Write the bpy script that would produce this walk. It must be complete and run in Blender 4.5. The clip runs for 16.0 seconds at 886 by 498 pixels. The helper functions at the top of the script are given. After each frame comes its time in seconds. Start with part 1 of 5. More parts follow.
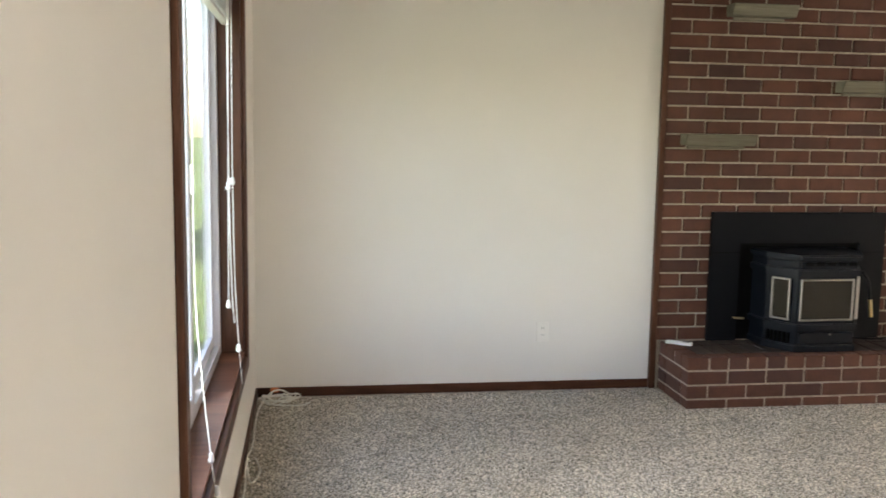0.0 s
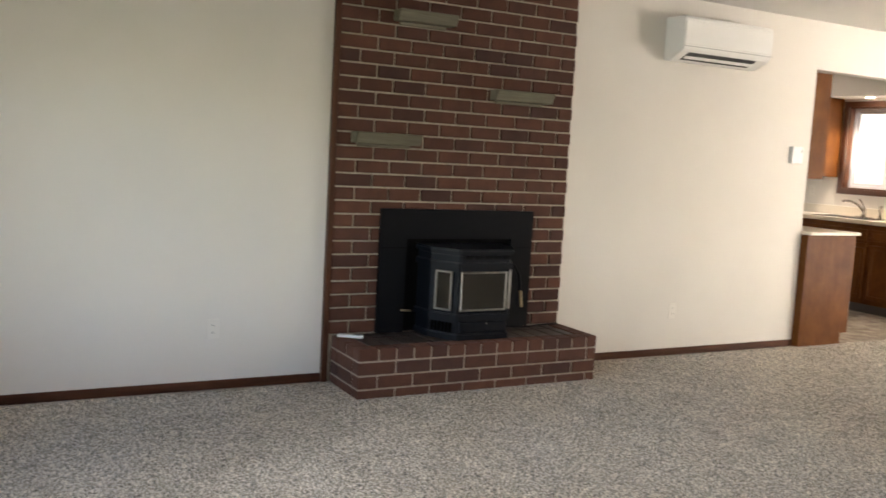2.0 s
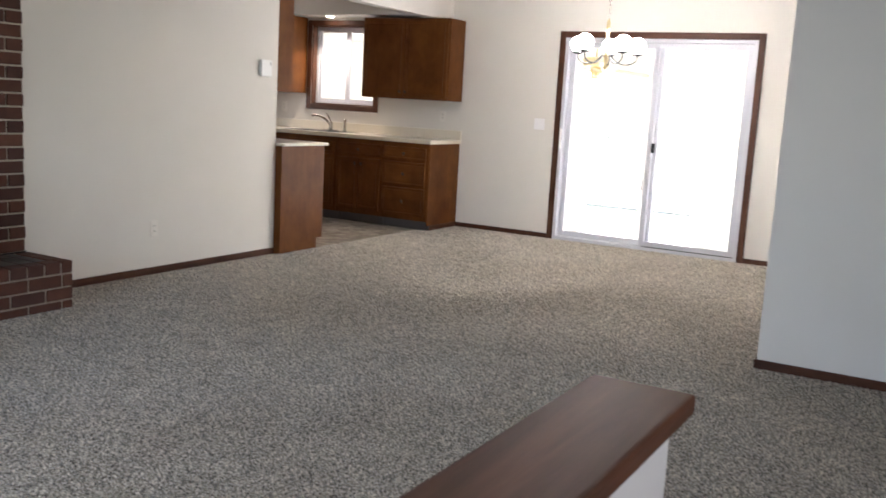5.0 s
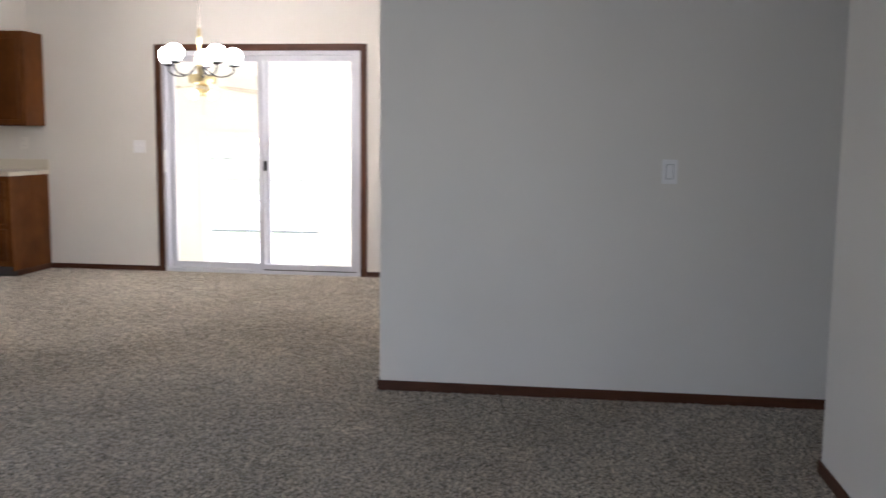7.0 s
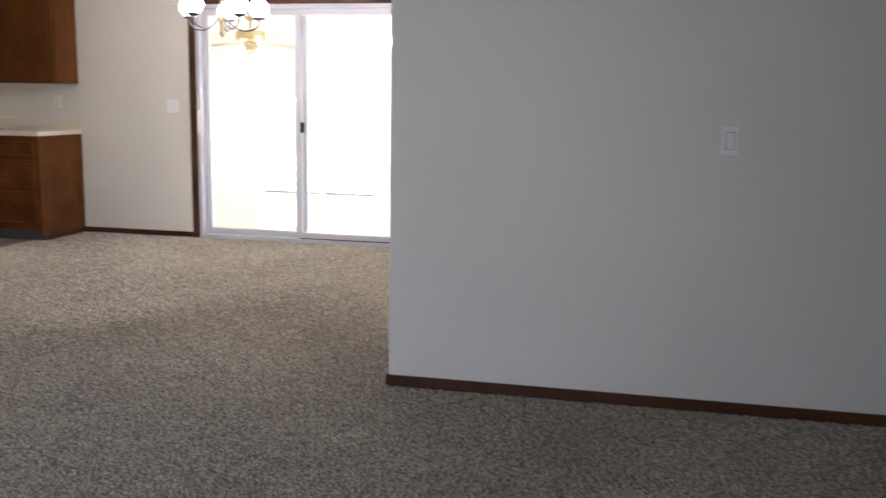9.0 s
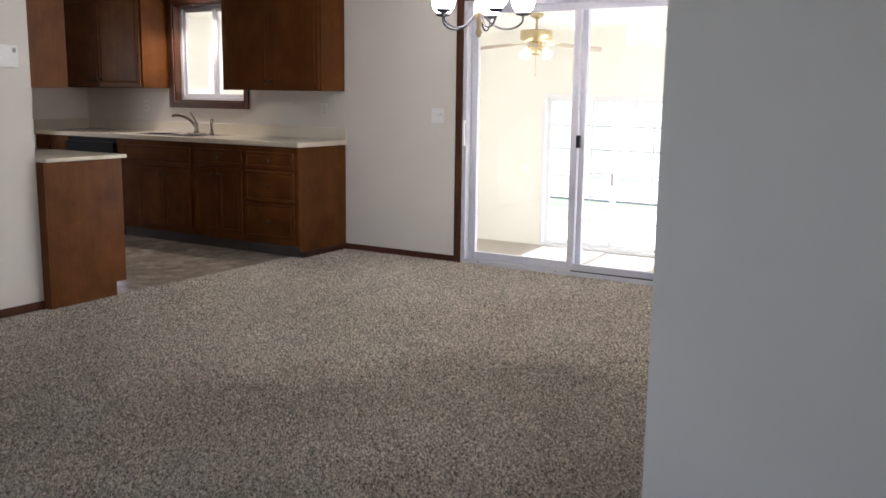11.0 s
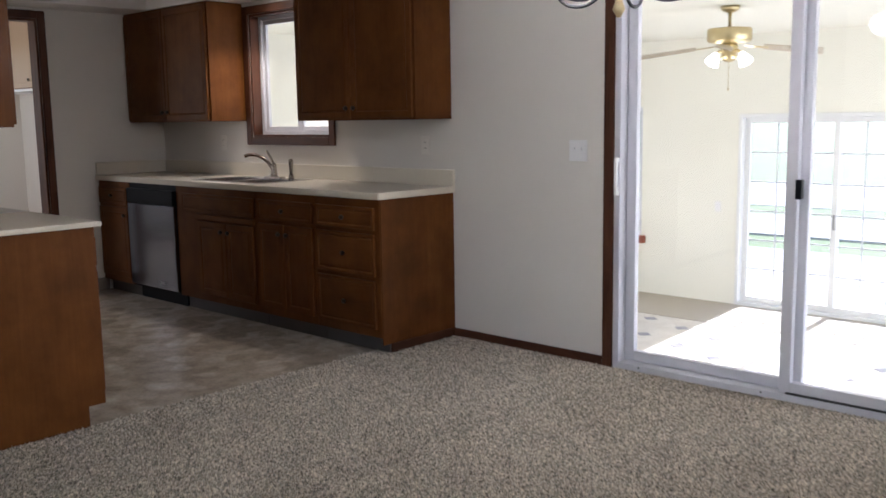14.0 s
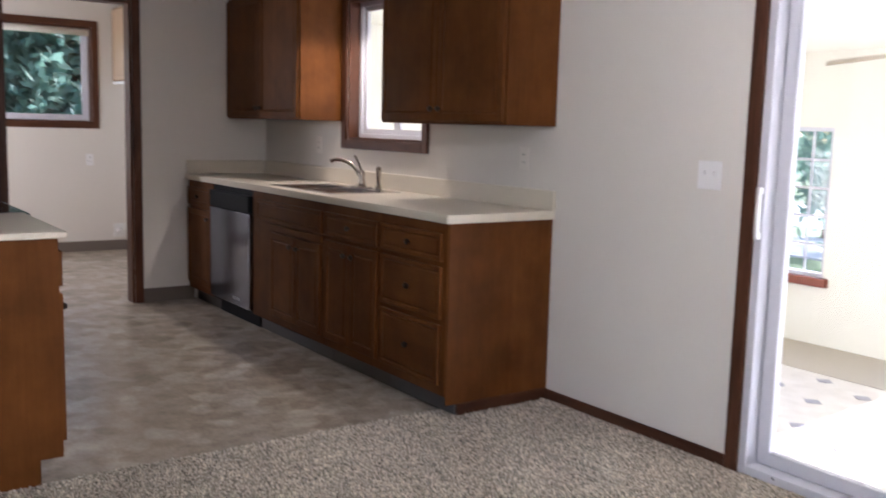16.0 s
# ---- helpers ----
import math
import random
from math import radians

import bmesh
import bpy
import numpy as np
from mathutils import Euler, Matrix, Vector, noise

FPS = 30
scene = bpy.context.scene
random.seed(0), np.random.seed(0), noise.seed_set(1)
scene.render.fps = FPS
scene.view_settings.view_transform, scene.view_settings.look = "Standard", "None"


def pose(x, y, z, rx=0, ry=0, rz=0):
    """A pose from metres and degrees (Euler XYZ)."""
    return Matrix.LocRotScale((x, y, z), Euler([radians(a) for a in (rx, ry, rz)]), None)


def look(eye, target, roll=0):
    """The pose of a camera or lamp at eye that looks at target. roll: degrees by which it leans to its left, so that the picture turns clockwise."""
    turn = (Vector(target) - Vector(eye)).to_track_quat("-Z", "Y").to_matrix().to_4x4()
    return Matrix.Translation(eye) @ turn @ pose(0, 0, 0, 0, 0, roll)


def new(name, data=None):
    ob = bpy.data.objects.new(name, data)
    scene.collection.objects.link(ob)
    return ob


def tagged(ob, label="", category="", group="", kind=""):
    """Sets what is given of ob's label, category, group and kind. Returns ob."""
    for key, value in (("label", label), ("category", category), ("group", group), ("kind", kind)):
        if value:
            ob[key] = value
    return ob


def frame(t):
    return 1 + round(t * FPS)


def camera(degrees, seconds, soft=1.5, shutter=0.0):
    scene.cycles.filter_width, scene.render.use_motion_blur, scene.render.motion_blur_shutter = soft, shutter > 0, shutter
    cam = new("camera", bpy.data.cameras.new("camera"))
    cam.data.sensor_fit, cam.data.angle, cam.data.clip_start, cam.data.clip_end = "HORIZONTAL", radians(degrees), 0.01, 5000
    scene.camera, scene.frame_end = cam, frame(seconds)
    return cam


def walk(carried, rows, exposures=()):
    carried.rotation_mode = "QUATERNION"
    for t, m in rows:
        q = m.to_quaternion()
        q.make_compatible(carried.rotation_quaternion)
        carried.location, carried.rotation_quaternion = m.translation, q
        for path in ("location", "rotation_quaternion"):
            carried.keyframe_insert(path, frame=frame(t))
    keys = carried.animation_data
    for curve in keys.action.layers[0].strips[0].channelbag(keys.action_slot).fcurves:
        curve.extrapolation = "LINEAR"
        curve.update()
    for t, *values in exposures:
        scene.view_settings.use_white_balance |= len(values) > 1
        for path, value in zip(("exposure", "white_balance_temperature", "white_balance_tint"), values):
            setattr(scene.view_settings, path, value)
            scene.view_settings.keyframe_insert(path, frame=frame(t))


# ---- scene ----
cam = camera(51.7, 16.0, shutter=0.4)
PATH = [
    (0, (0.745, 0.395, 1.483), (1.034, 2.358, 1.228), 0.9),
    (0.5, (0.722, 0.408, 1.481), (1.165, 2.343, 1.24), 1.8),
    (1, (0.737, 0.407, 1.399), (1.365, 2.294, 1.183), 2.4),
    (1.5, (0.727, 0.425, 1.389), (1.53, 2.245, 1.18), 2.8),
    (2, (0.758, 0.417, 1.404), (1.715, 2.16, 1.192), 3.2),
    (2.5, (0.757, 0.451, 1.393), (1.863, 2.103, 1.172), 3.1),
    (3, (0.768, 0.476, 1.389), (2.024, 2.015, 1.155), 3.1),
    (3.5, (0.784, 0.505, 1.365), (2.214, 1.881, 1.116), 3.2),
    (4, (0.82, 0.501, 1.34), (2.392, 1.711, 1.082), 3.1),
    (4.2, (0.833, 0.499, 1.322), (2.448, 1.651, 1.068), 3.1),
    (6.3, (1.019, 0.349, 1.337), (2.886, 0.98, 0.996), 3.0),
    (6.5, (1.157, 0.383, 1.317), (3.064, 0.915, 1.034), 2.2),
    (7, (1.445, 0.42, 1.276), (3.415, 0.674, 1.036), 0.6),
    (7.5, (1.549, 0.376, 1.29), (3.529, 0.472, 1.022), 0.7),
    (8, (1.717, 0.311, 1.295), (3.694, 0.392, 1.004), 0.0),
    (8.5, (1.866, 0.278, 1.287), (3.828, 0.488, 0.959), 1.5),
    (9, (2.091, 0.253, 1.276), (4.021, 0.668, 0.952), 1.0),
    (9.5, (2.282, 0.265, 1.32), (4.139, 0.94, 1.01), 0.3),
    (10, (2.622, 0.273, 1.314), (4.39, 1.157, 1.003), 2.2),
    (12.3, (4.284, 0.939, 1.398), (5.893, 2.081, 1.072), -0.6),
    (12.5, (4.449, 1.002, 1.361), (6.029, 2.188, 1.049), -0.0),
    (13, (4.772, 1.134, 1.357), (6.263, 2.43, 1.048), -0.6),
    (13.5, (5.102, 1.322, 1.353), (6.596, 2.613, 1.037), -0.9),
    (14, (5.446, 1.479, 1.36), (6.894, 2.829, 1.076), -0.9),
    (14.5, (5.759, 1.654, 1.36), (7.168, 3.051, 1.109), -1.3),
    (15, (6.073, 1.833, 1.347), (7.502, 3.198, 1.036), -1.5),
    (15.5, (6.364, 1.9, 1.343), (7.689, 3.36, 1.007), 1.1),
    (16, (6.587, 1.946, 1.331), (7.738, 3.56, 1.069), 1.6),
]
EXPOSURES = [(0.0, 3.42, 7000, 15), (1.0, 3.26, 7050, 15), (2.0, 3.05, 6800, 15), (3.0, 2.95, 6350, 15), (4.0, 2.66, 6050, 15), (6.5, 2.18, 5950, 17), (8.0, 1.98, 6200, 19), (9.0, 2.16, 6050, 18), (10.0, 2.1, 5950, 18),
             (12.5, 1.43, 5750, 16), (14.0, 1.54, 5650, 16), (15.5, 1.62, 5600, 18), (16.0, 2.06, 5650, 20)]
walk(cam, [(t, look(eye, target, roll)) for t, eye, target, roll in PATH], EXPOSURES)

# ---- world, sun and large lights ----
SUN_ELEV, SUN_AZ = 27.0, 4.0          # degrees above the horizon; degrees from +x towards +y
world = bpy.data.worlds.new("world")
scene.world = world
world.use_nodes = True
wn = world.node_tree.nodes
sky = wn.new("ShaderNodeTexSky")
sky.sky_type = "NISHITA"
sky.sun_disc = False
sky.sun_elevation = radians(SUN_ELEV)
sky.sun_rotation = radians(90 - SUN_AZ)
world.node_tree.links.new(sky.outputs[0], wn["Background"].inputs[0])
wn["Background"].inputs[1].default_value = 0.15
sun = new("sun", bpy.data.lights.new("sun", "SUN"))
sun.data.energy, sun.data.angle, sun.data.color = 5.0, radians(0.5), (1.0, 0.97, 0.92)
ce, se = math.cos(radians(SUN_ELEV)), math.sin(radians(SUN_ELEV))
sun.matrix_world = look((40 * ce * math.cos(radians(SUN_AZ)), 40 * ce * math.sin(radians(SUN_AZ)), 40 * se), (0, 0, 0))


def area_lamp(name, eye, target, w, h, watts, color):
    ob = new(name, bpy.data.lights.new(name, "AREA"))
    ob.data.shape, ob.data.size, ob.data.size_y, ob.data.energy, ob.data.color = "RECTANGLE", w, h, watts, color
    ob.matrix_world = look(eye, target)
    return ob


SY0_LAMP = 0.42
# daylight in the opening of the picture window
area_lamp("window_daylight", (0.17, 4.25, 1.28), (5, 4.25, 1.28), 4.0, 1.75, 2.3, (1.0, 0.97, 0.80))
sky_pane = area_lamp("window_skylight", (0.20, 3.4, 1.30), (5.9, 0.6, 0.85), 1.9, 1.6, 9.2, (0.86, 0.93, 1.0))
sky_pane.data.spread = radians(115)
# added fill light in an unseen entry window behind the start
area_lamp("entry_fill", (1.75, -0.74, 1.5), (1.75, 4, 1.25), 1.0, 1.0, 2.6, (1.0, 0.96, 0.95))
# added fill through an unseen south opening; sky light in the north window
area_lamp("sunroom_day_fill", (12.4, SY0_LAMP, 0.35), (12.4, 9, 0.35), 4.4, 1.9, 57, (1.0, 0.98, 0.95))
area_lamp("sunroom_day_fill", (11.65, 9.1, 0.55), (11.65, 0, 0.2), 2.4, 1.2, 13, (1.0, 0.98, 0.95))
# daylight in the opening of the unseen utility window
area_lamp("utility_daylight", (6.70, 10.2, 1.5), (9, 10.2, 1.4), 0.95, 0.95, 8.5, (1.0, 0.89, 0.78))
# the small downlight over the sink
spot = new("sink_downlight", bpy.data.lights.new("sink_downlight", "SPOT"))
spot.data.energy, spot.data.spot_size, spot.data.spot_blend, spot.data.color, spot.data.shadow_soft_size = 13, radians(120), 0.6, (1.0, 0.86, 0.66), 0.05
spot.matrix_world = look((9.44, 6.95, 2.20), (9.44, 6.95, 0))

# ---- plan, in metres ----
XL, YB, XR = 0.447, 5.44, 9.615       # window wall, fireplace wall, slider wall
CEIL, HEAD, SOFF = 2.575, 2.205, 2.235  # ceiling, kitchen header, soffit
XG, YG = 5.917, 1.315                 # partition face and its end
YH, XH = -0.605, 5.024                # hall-side wall face and its end
YK, YU = 8.61, 11.5                   # kitchen far wall, utility far wall
XK = 6.74                             # kitchen side wall
SX, SZ, SC = 15.1, -0.78, 2.20        # sunroom far wall, floor, ceiling
SY0, SY1 = 0.6, 8.9                   # sunroom side walls

# ---- materials ----


def mat(name, color, rough=0.5, metal=0.0, **more):
    m = bpy.data.materials.new(name)
    m.use_nodes = True
    b = m.node_tree.nodes["Principled BSDF"]
    b.inputs["Base Color"].default_value = (*color, 1)
    b.inputs["Roughness"].default_value = rough
    b.inputs["Metallic"].default_value = metal
    for k, v in more.items():
        b.inputs[k.replace("_", " ")].default_value = v
    return m


def node(m, kind, **props):
    n = m.node_tree.nodes.new(kind)
    for k, v in props.items():
        n.inputs[k.replace("_", " ")].default_value = v
    return n


def link(m, a, b):
    m.node_tree.links.new(a, b)


def coords(m, scale=(1, 1, 1), space="Object"):
    tc = m.node_tree.nodes.new("ShaderNodeTexCoord")
    mp = m.node_tree.nodes.new("ShaderNodeMapping")
    mp.inputs["Scale"].default_value = scale
    link(m, tc.outputs[space], mp.inputs[0])
    return mp.outputs[0]


def ramp(m, fac, stops):
    r = m.node_tree.nodes.new("ShaderNodeValToRGB")
    e = r.color_ramp.elements
    while len(e) < len(stops):
        e.new(0.5)
    for el, (p, c) in zip(e, stops):
        el.position, el.color = p, (*c, 1)
    link(m, fac, r.inputs[0])
    return r.outputs[0]


def bsdf(m):
    return m.node_tree.nodes["Principled BSDF"]


def bump(m, height, strength, distance=0.01, prev=None):
    b = m.node_tree.nodes.new("ShaderNodeBump")
    b.inputs["Strength"].default_value, b.inputs["Distance"].default_value = strength, distance
    link(m, height, b.inputs["Height"])
    if prev:
        link(m, prev, b.inputs["Normal"])
    link(m, b.outputs[0], bsdf(m).inputs["Normal"])
    return b.outputs[0]


def mixc(m, fac, a, b, mode="MIX"):
    n = m.node_tree.nodes.new("ShaderNodeMix")
    n.data_type, n.blend_type = "RGBA", mode
    for s, v in ((0, fac), (6, a), (7, b)):
        if isinstance(v, (int, float)):
            n.inputs[s].default_value = v
        elif isinstance(v, tuple):
            n.inputs[s].default_value = (*v, 1)
        else:
            link(m, v, n.inputs[s])
    return n.outputs[2]


def paint(name, color, rough=0.7, peel=0.12):
    m = mat(name, color, rough)
    c = coords(m)
    big = node(m, "ShaderNodeTexNoise", Scale=0.9, Detail=3.0)
    link(m, c, big.inputs["Vector"])
    dark = tuple(v * 0.94 for v in color)
    link(m, ramp(m, big.outputs[0], [(0.35, dark), (0.65, color)]), bsdf(m).inputs["Base Color"])
    fine = node(m, "ShaderNodeTexNoise", Scale=120.0, Detail=4.0, Roughness=0.6)
    link(m, c, fine.inputs["Vector"])
    bump(m, fine.outputs[0], peel, 0.004)
    return m


def wood(name, dark, mid, light, rough=0.4, along="Z", scale=1.0, coat=0.0, pore=0.84):
    m = mat(name, mid, rough)
    s = {"X": (1.2, 14, 14), "Y": (14, 1.2, 14), "Z": (14, 14, 1.2)}[along]
    c = coords(m, tuple(v * scale for v in s))
    info = m.node_tree.nodes.new("ShaderNodeObjectInfo")
    add = m.node_tree.nodes.new("ShaderNodeVectorMath")
    add.operation = "ADD"
    mul = m.node_tree.nodes.new("ShaderNodeVectorMath")
    mul.operation = "SCALE"
    comb = m.node_tree.nodes.new("ShaderNodeCombineXYZ")
    link(m, info.outputs["Random"], comb.inputs[0])
    link(m, info.outputs["Random"], comb.inputs[2])
    link(m, comb.outputs[0], mul.inputs[0])
    mul.inputs["Scale"].default_value = 37.0
    link(m, c, add.inputs[0])
    link(m, mul.outputs[0], add.inputs[1])
    n1 = node(m, "ShaderNodeTexNoise", Scale=1.0, Detail=6.0, Roughness=0.65, Distortion=0.8)
    n2 = node(m, "ShaderNodeTexNoise", Scale=6.0, Detail=4.0, Roughness=0.7)
    n3 = node(m, "ShaderNodeTexNoise", Scale=0.18, Detail=2.0)
    for n in (n1, n2, n3):
        link(m, add.outputs[0], n.inputs["Vector"])
    base = ramp(m, n1.outputs[0], [(0.3, dark), (0.5, mid), (0.72, light)])
    pores = ramp(m, n2.outputs[0], [(0.35, (pore, pore - 0.02, pore - 0.04)), (0.6, (1, 1, 1))])
    tone = ramp(m, n3.outputs[0], [(0.3, (0.8, 0.78, 0.76)), (0.7, (1.1, 1.1, 1.1))])
    col = mixc(m, 1.0, mixc(m, 1.0, base, pores, "MULTIPLY"), tone, "MULTIPLY")
    link(m, col, bsdf(m).inputs["Base Color"])
    bump(m, n2.outputs[0], 0.08, 0.003)
    bsdf(m).inputs["Specular IOR Level"].default_value = 0.22
    bsdf(m).inputs["Coat Weight"].default_value = coat
    bsdf(m).inputs["Coat Roughness"].default_value = 0.25
    return m


M_WALL = paint("wall_paint", (0.74, 0.705, 0.65))
M_CEIL = paint("ceiling_paint", (0.70, 0.68, 0.645), 0.9, 0.8)
M_SUNWALL = paint("sunroom_paint", (0.84, 0.82, 0.73))
M_WHITE = mat("white_plastic", (0.80, 0.80, 0.78), 0.35)
M_PLATE = mat("cover_plate", (0.81, 0.80, 0.80), 0.4)
# lighter copy of the white vinyl, for the brightly lit sunroom door
M_SUNFRAME = mat("lit_white_vinyl", (0.74, 0.74, 0.74), 0.35)
M_CREAM = mat("cream_plate", (0.76, 0.725, 0.665), 0.45)
# white vinyl with the blue-grey of backlit frames put into its colour
M_VINYLW = mat("backlit_white_vinyl", (0.60, 0.60, 0.65), 0.3)
M_TRIM = wood("dark_trim", (0.045, 0.016, 0.008), (0.085, 0.032, 0.016), (0.13, 0.052, 0.026), 0.45, "Z", 1.0, 0.06)
M_TRIMH = wood("dark_trim_x", (0.045, 0.016, 0.008), (0.085, 0.032, 0.016), (0.13, 0.052, 0.026), 0.45, "X", 1.0, 0.06)
M_TRIMY = wood("dark_trim_y", (0.045, 0.016, 0.008), (0.085, 0.032, 0.016), (0.13, 0.052, 0.026), 0.45, "Y", 1.0, 0.06)
M_CAP = wood("cap_wood", (0.075, 0.027, 0.013), (0.13, 0.049, 0.024), (0.19, 0.078, 0.040), 0.5, "X", 0.8, 0.0)
M_CAB = wood("cabinet_wood", (0.118, 0.041, 0.0094), (0.135, 0.048, 0.0114), (0.152, 0.055, 0.0138), 0.5, "Z", 0.7, 0.05, 0.93)
M_CABH = wood("cabinet_wood_y", (0.118, 0.041, 0.0094), (0.135, 0.048, 0.0114), (0.152, 0.055, 0.0138), 0.5, "Y", 0.7, 0.05, 0.93)
for m in (M_CAB, M_CABH):
    blot = node(m, "ShaderNodeTexNoise", Scale=5.0, Detail=4.0, Roughness=0.6)
    link(m, coords(m), blot.inputs["Vector"])
    had = bsdf(m).inputs["Base Color"].links[0].from_socket
    link(m, mixc(m, 1.0, had, ramp(m, blot.outputs[0], [(0.32, (0.74, 0.72, 0.70)), (0.7, (1.16, 1.16, 1.16))]), "MULTIPLY"), bsdf(m).inputs["Base Color"])
    bsdf(m).inputs["Specular IOR Level"].default_value = 0.10
M_KNOB = mat("dark_bronze", (0.06, 0.045, 0.035), 0.4, 0.9)
M_KICK = mat("toe_kick_vinyl", (0.09, 0.08, 0.075), 0.5)
M_STEEL = mat("brushed_steel", (0.50, 0.49, 0.48), 0.22, 1.0)
M_DSTEEL = mat("blue_grey_stainless", (0.29, 0.32, 0.40), 0.17, 1.0)
M_CHROME = mat("satin_nickel", (0.42, 0.38, 0.34), 0.26, 1.0)
M_BLACK = mat("black_enamel", (0.009, 0.010, 0.012), 0.45, 0.0, Specular_IOR_Level=0.08)
M_STOVE = mat("stove_iron", (0.0045, 0.006, 0.009), 0.35, 0.0, Specular_IOR_Level=0.26)
M_PANELB = mat("surround_panel", (0.006, 0.0065, 0.008), 0.5, 0.0, Specular_IOR_Level=0.10)
# near-black colour put in for the shade in the stove's recess, seams and slots
M_STOVESHADE = mat("stove_recess_shade", (0.004, 0.004, 0.004), 0.9, 0.0, Specular_IOR_Level=0.05)
M_TRIMMETAL = mat("stove_trim", (0.48, 0.46, 0.42), 0.32, 1.0)
M_STOVEGLASS = mat("stove_glass", (0.022, 0.019, 0.014), 0.08)
M_BRASS = mat("polished_brass", (0.52, 0.43, 0.25), 0.36, 1.0)
M_CORD = mat("white_cord", (0.80, 0.78, 0.72), 0.6)
M_REDSILL = mat("red_sill_wood", (0.22, 0.055, 0.03), 0.4)
M_BLADE = wood("fan_blade", (0.42, 0.36, 0.27), (0.52, 0.46, 0.36), (0.60, 0.54, 0.44), 0.4, "X", 1.0)
M_SLOT = mat("dark_slot", (0.03, 0.03, 0.03), 0.6)
M_GRAY = mat("grey_plastic", (0.28, 0.28, 0.28), 0.4)

# grey-beige plush carpet
M_CARPET = mat("carpet", (0.30, 0.26, 0.21), 0.95)
c = coords(M_CARPET)
a1 = node(M_CARPET, "ShaderNodeTexNoise", Scale=74.0, Detail=4.0, Roughness=0.7, Distortion=0.5)
a2 = node(M_CARPET, "ShaderNodeTexNoise", Scale=1.7, Detail=4.0, Roughness=0.6)
a3 = node(M_CARPET, "ShaderNodeTexVoronoi", Scale=66.0)
a4 = node(M_CARPET, "ShaderNodeTexNoise", Scale=11.0, Detail=4.0, Roughness=0.6, Distortion=0.6)
for n in (a1, a2, a3, a4):
    link(M_CARPET, c, n.inputs["Vector"])
fibre = ramp(M_CARPET, a1.outputs[0], [(0.37, (0.26, 0.22, 0.165)), (0.49, (0.52, 0.45, 0.35)), (0.60, (0.86, 0.76, 0.61))])
lay = ramp(M_CARPET, a2.outputs[0], [(0.35, (0.84, 0.83, 0.82)), (0.65, (1.06, 1.05, 1.04))])
patch = ramp(M_CARPET, a4.outputs[0], [(0.36, (0.78, 0.77, 0.76)), (0.64, (1.14, 1.14, 1.14))])
# darkens the hollows between tufts: shade put into the carpet's colour
gap_shade = ramp(M_CARPET, a3.outputs["Distance"], [(0.22, (1.15, 1.14, 1.13)), (0.70, (0.75, 0.74, 0.73))])
link(M_CARPET, mixc(M_CARPET, 1.0, mixc(M_CARPET, 1.0, mixc(M_CARPET, 1.0, fibre, lay, "MULTIPLY"), patch, "MULTIPLY"), gap_shade, "MULTIPLY"), bsdf(M_CARPET).inputs["Base Color"])
bsdf(M_CARPET).inputs["Sheen Weight"].default_value = 0.25
pb = bump(M_CARPET, a1.outputs[0], 1.0, 0.035)
bump(M_CARPET, a3.outputs["Distance"], 0.8, 0.02, pb)

# the standing pile: matt yarn, each tuft a little lighter or darker, with faint vacuum and foot marks
M_PILE = mat("carpet_pile", (0.6, 0.52, 0.42), 1.0, 0.0, Specular_IOR_Level=0.0)
c = coords(M_PILE)
p1 = node(M_PILE, "ShaderNodeTexNoise", Scale=84.0, Detail=2.0)
p2 = node(M_PILE, "ShaderNodeTexNoise", Scale=5.0, Detail=4.0, Roughness=0.65, Distortion=0.8)
for n in (p1, p2):
    link(M_PILE, c, n.inputs["Vector"])
yarn = ramp(M_PILE, p1.outputs[0], [(0.35, (0.10, 0.086, 0.066)), (0.50, (0.45, 0.395, 0.315)), (0.63, (0.90, 0.81, 0.68))])
worn = ramp(M_PILE, p2.outputs[0], [(0.35, (0.84, 0.83, 0.82)), (0.65, (1.06, 1.06, 1.05))])
link(M_PILE, mixc(M_PILE, 1.0, yarn, worn, "MULTIPLY"), bsdf(M_PILE).inputs["Base Color"])
bsdf(M_PILE).inputs["Sheen Weight"].default_value = 0.3

# mottled sheet vinyl with a printed stone pattern
M_VINYL = mat("vinyl_floor", (0.36, 0.31, 0.25), 0.27)
c = coords(M_VINYL)
v1 = node(M_VINYL, "ShaderNodeTexVoronoi", Scale=8.0, Randomness=0.8)
v1.feature = "SMOOTH_F1"
v1.inputs["Smoothness"].default_value = 0.35
v2 = node(M_VINYL, "ShaderNodeTexNoise", Scale=9.0, Detail=5.0, Roughness=0.6)
v3 = node(M_VINYL, "ShaderNodeTexNoise", Scale=55.0, Detail=4.0)
v4 = node(M_VINYL, "ShaderNodeTexVoronoi", Scale=8.0, Randomness=0.8)
v4.feature = "DISTANCE_TO_EDGE"
for n in (v1, v2, v3, v4):
    link(M_VINYL, c, n.inputs["Vector"])
sep = M_VINYL.node_tree.nodes.new("ShaderNodeSeparateColor")
link(M_VINYL, v1.outputs["Color"], sep.inputs[0])
stone = ramp(M_VINYL, sep.outputs[0], [(0.0, (0.34, 0.29, 0.235)), (0.5, (0.44, 0.385, 0.32)), (1.0, (0.54, 0.485, 0.41))])
cloud = ramp(M_VINYL, v2.outputs[0], [(0.3, (0.74, 0.73, 0.72)), (0.7, (1.15, 1.15, 1.13))])
speck = ramp(M_VINYL, v3.outputs[0], [(0.35, (0.88, 0.88, 0.88)), (0.65, (1.06, 1.06, 1.06))])
joint = ramp(M_VINYL, v4.outputs[0], [(0.0, (1.06, 1.05, 1.04)), (0.10, (1, 1, 1))])
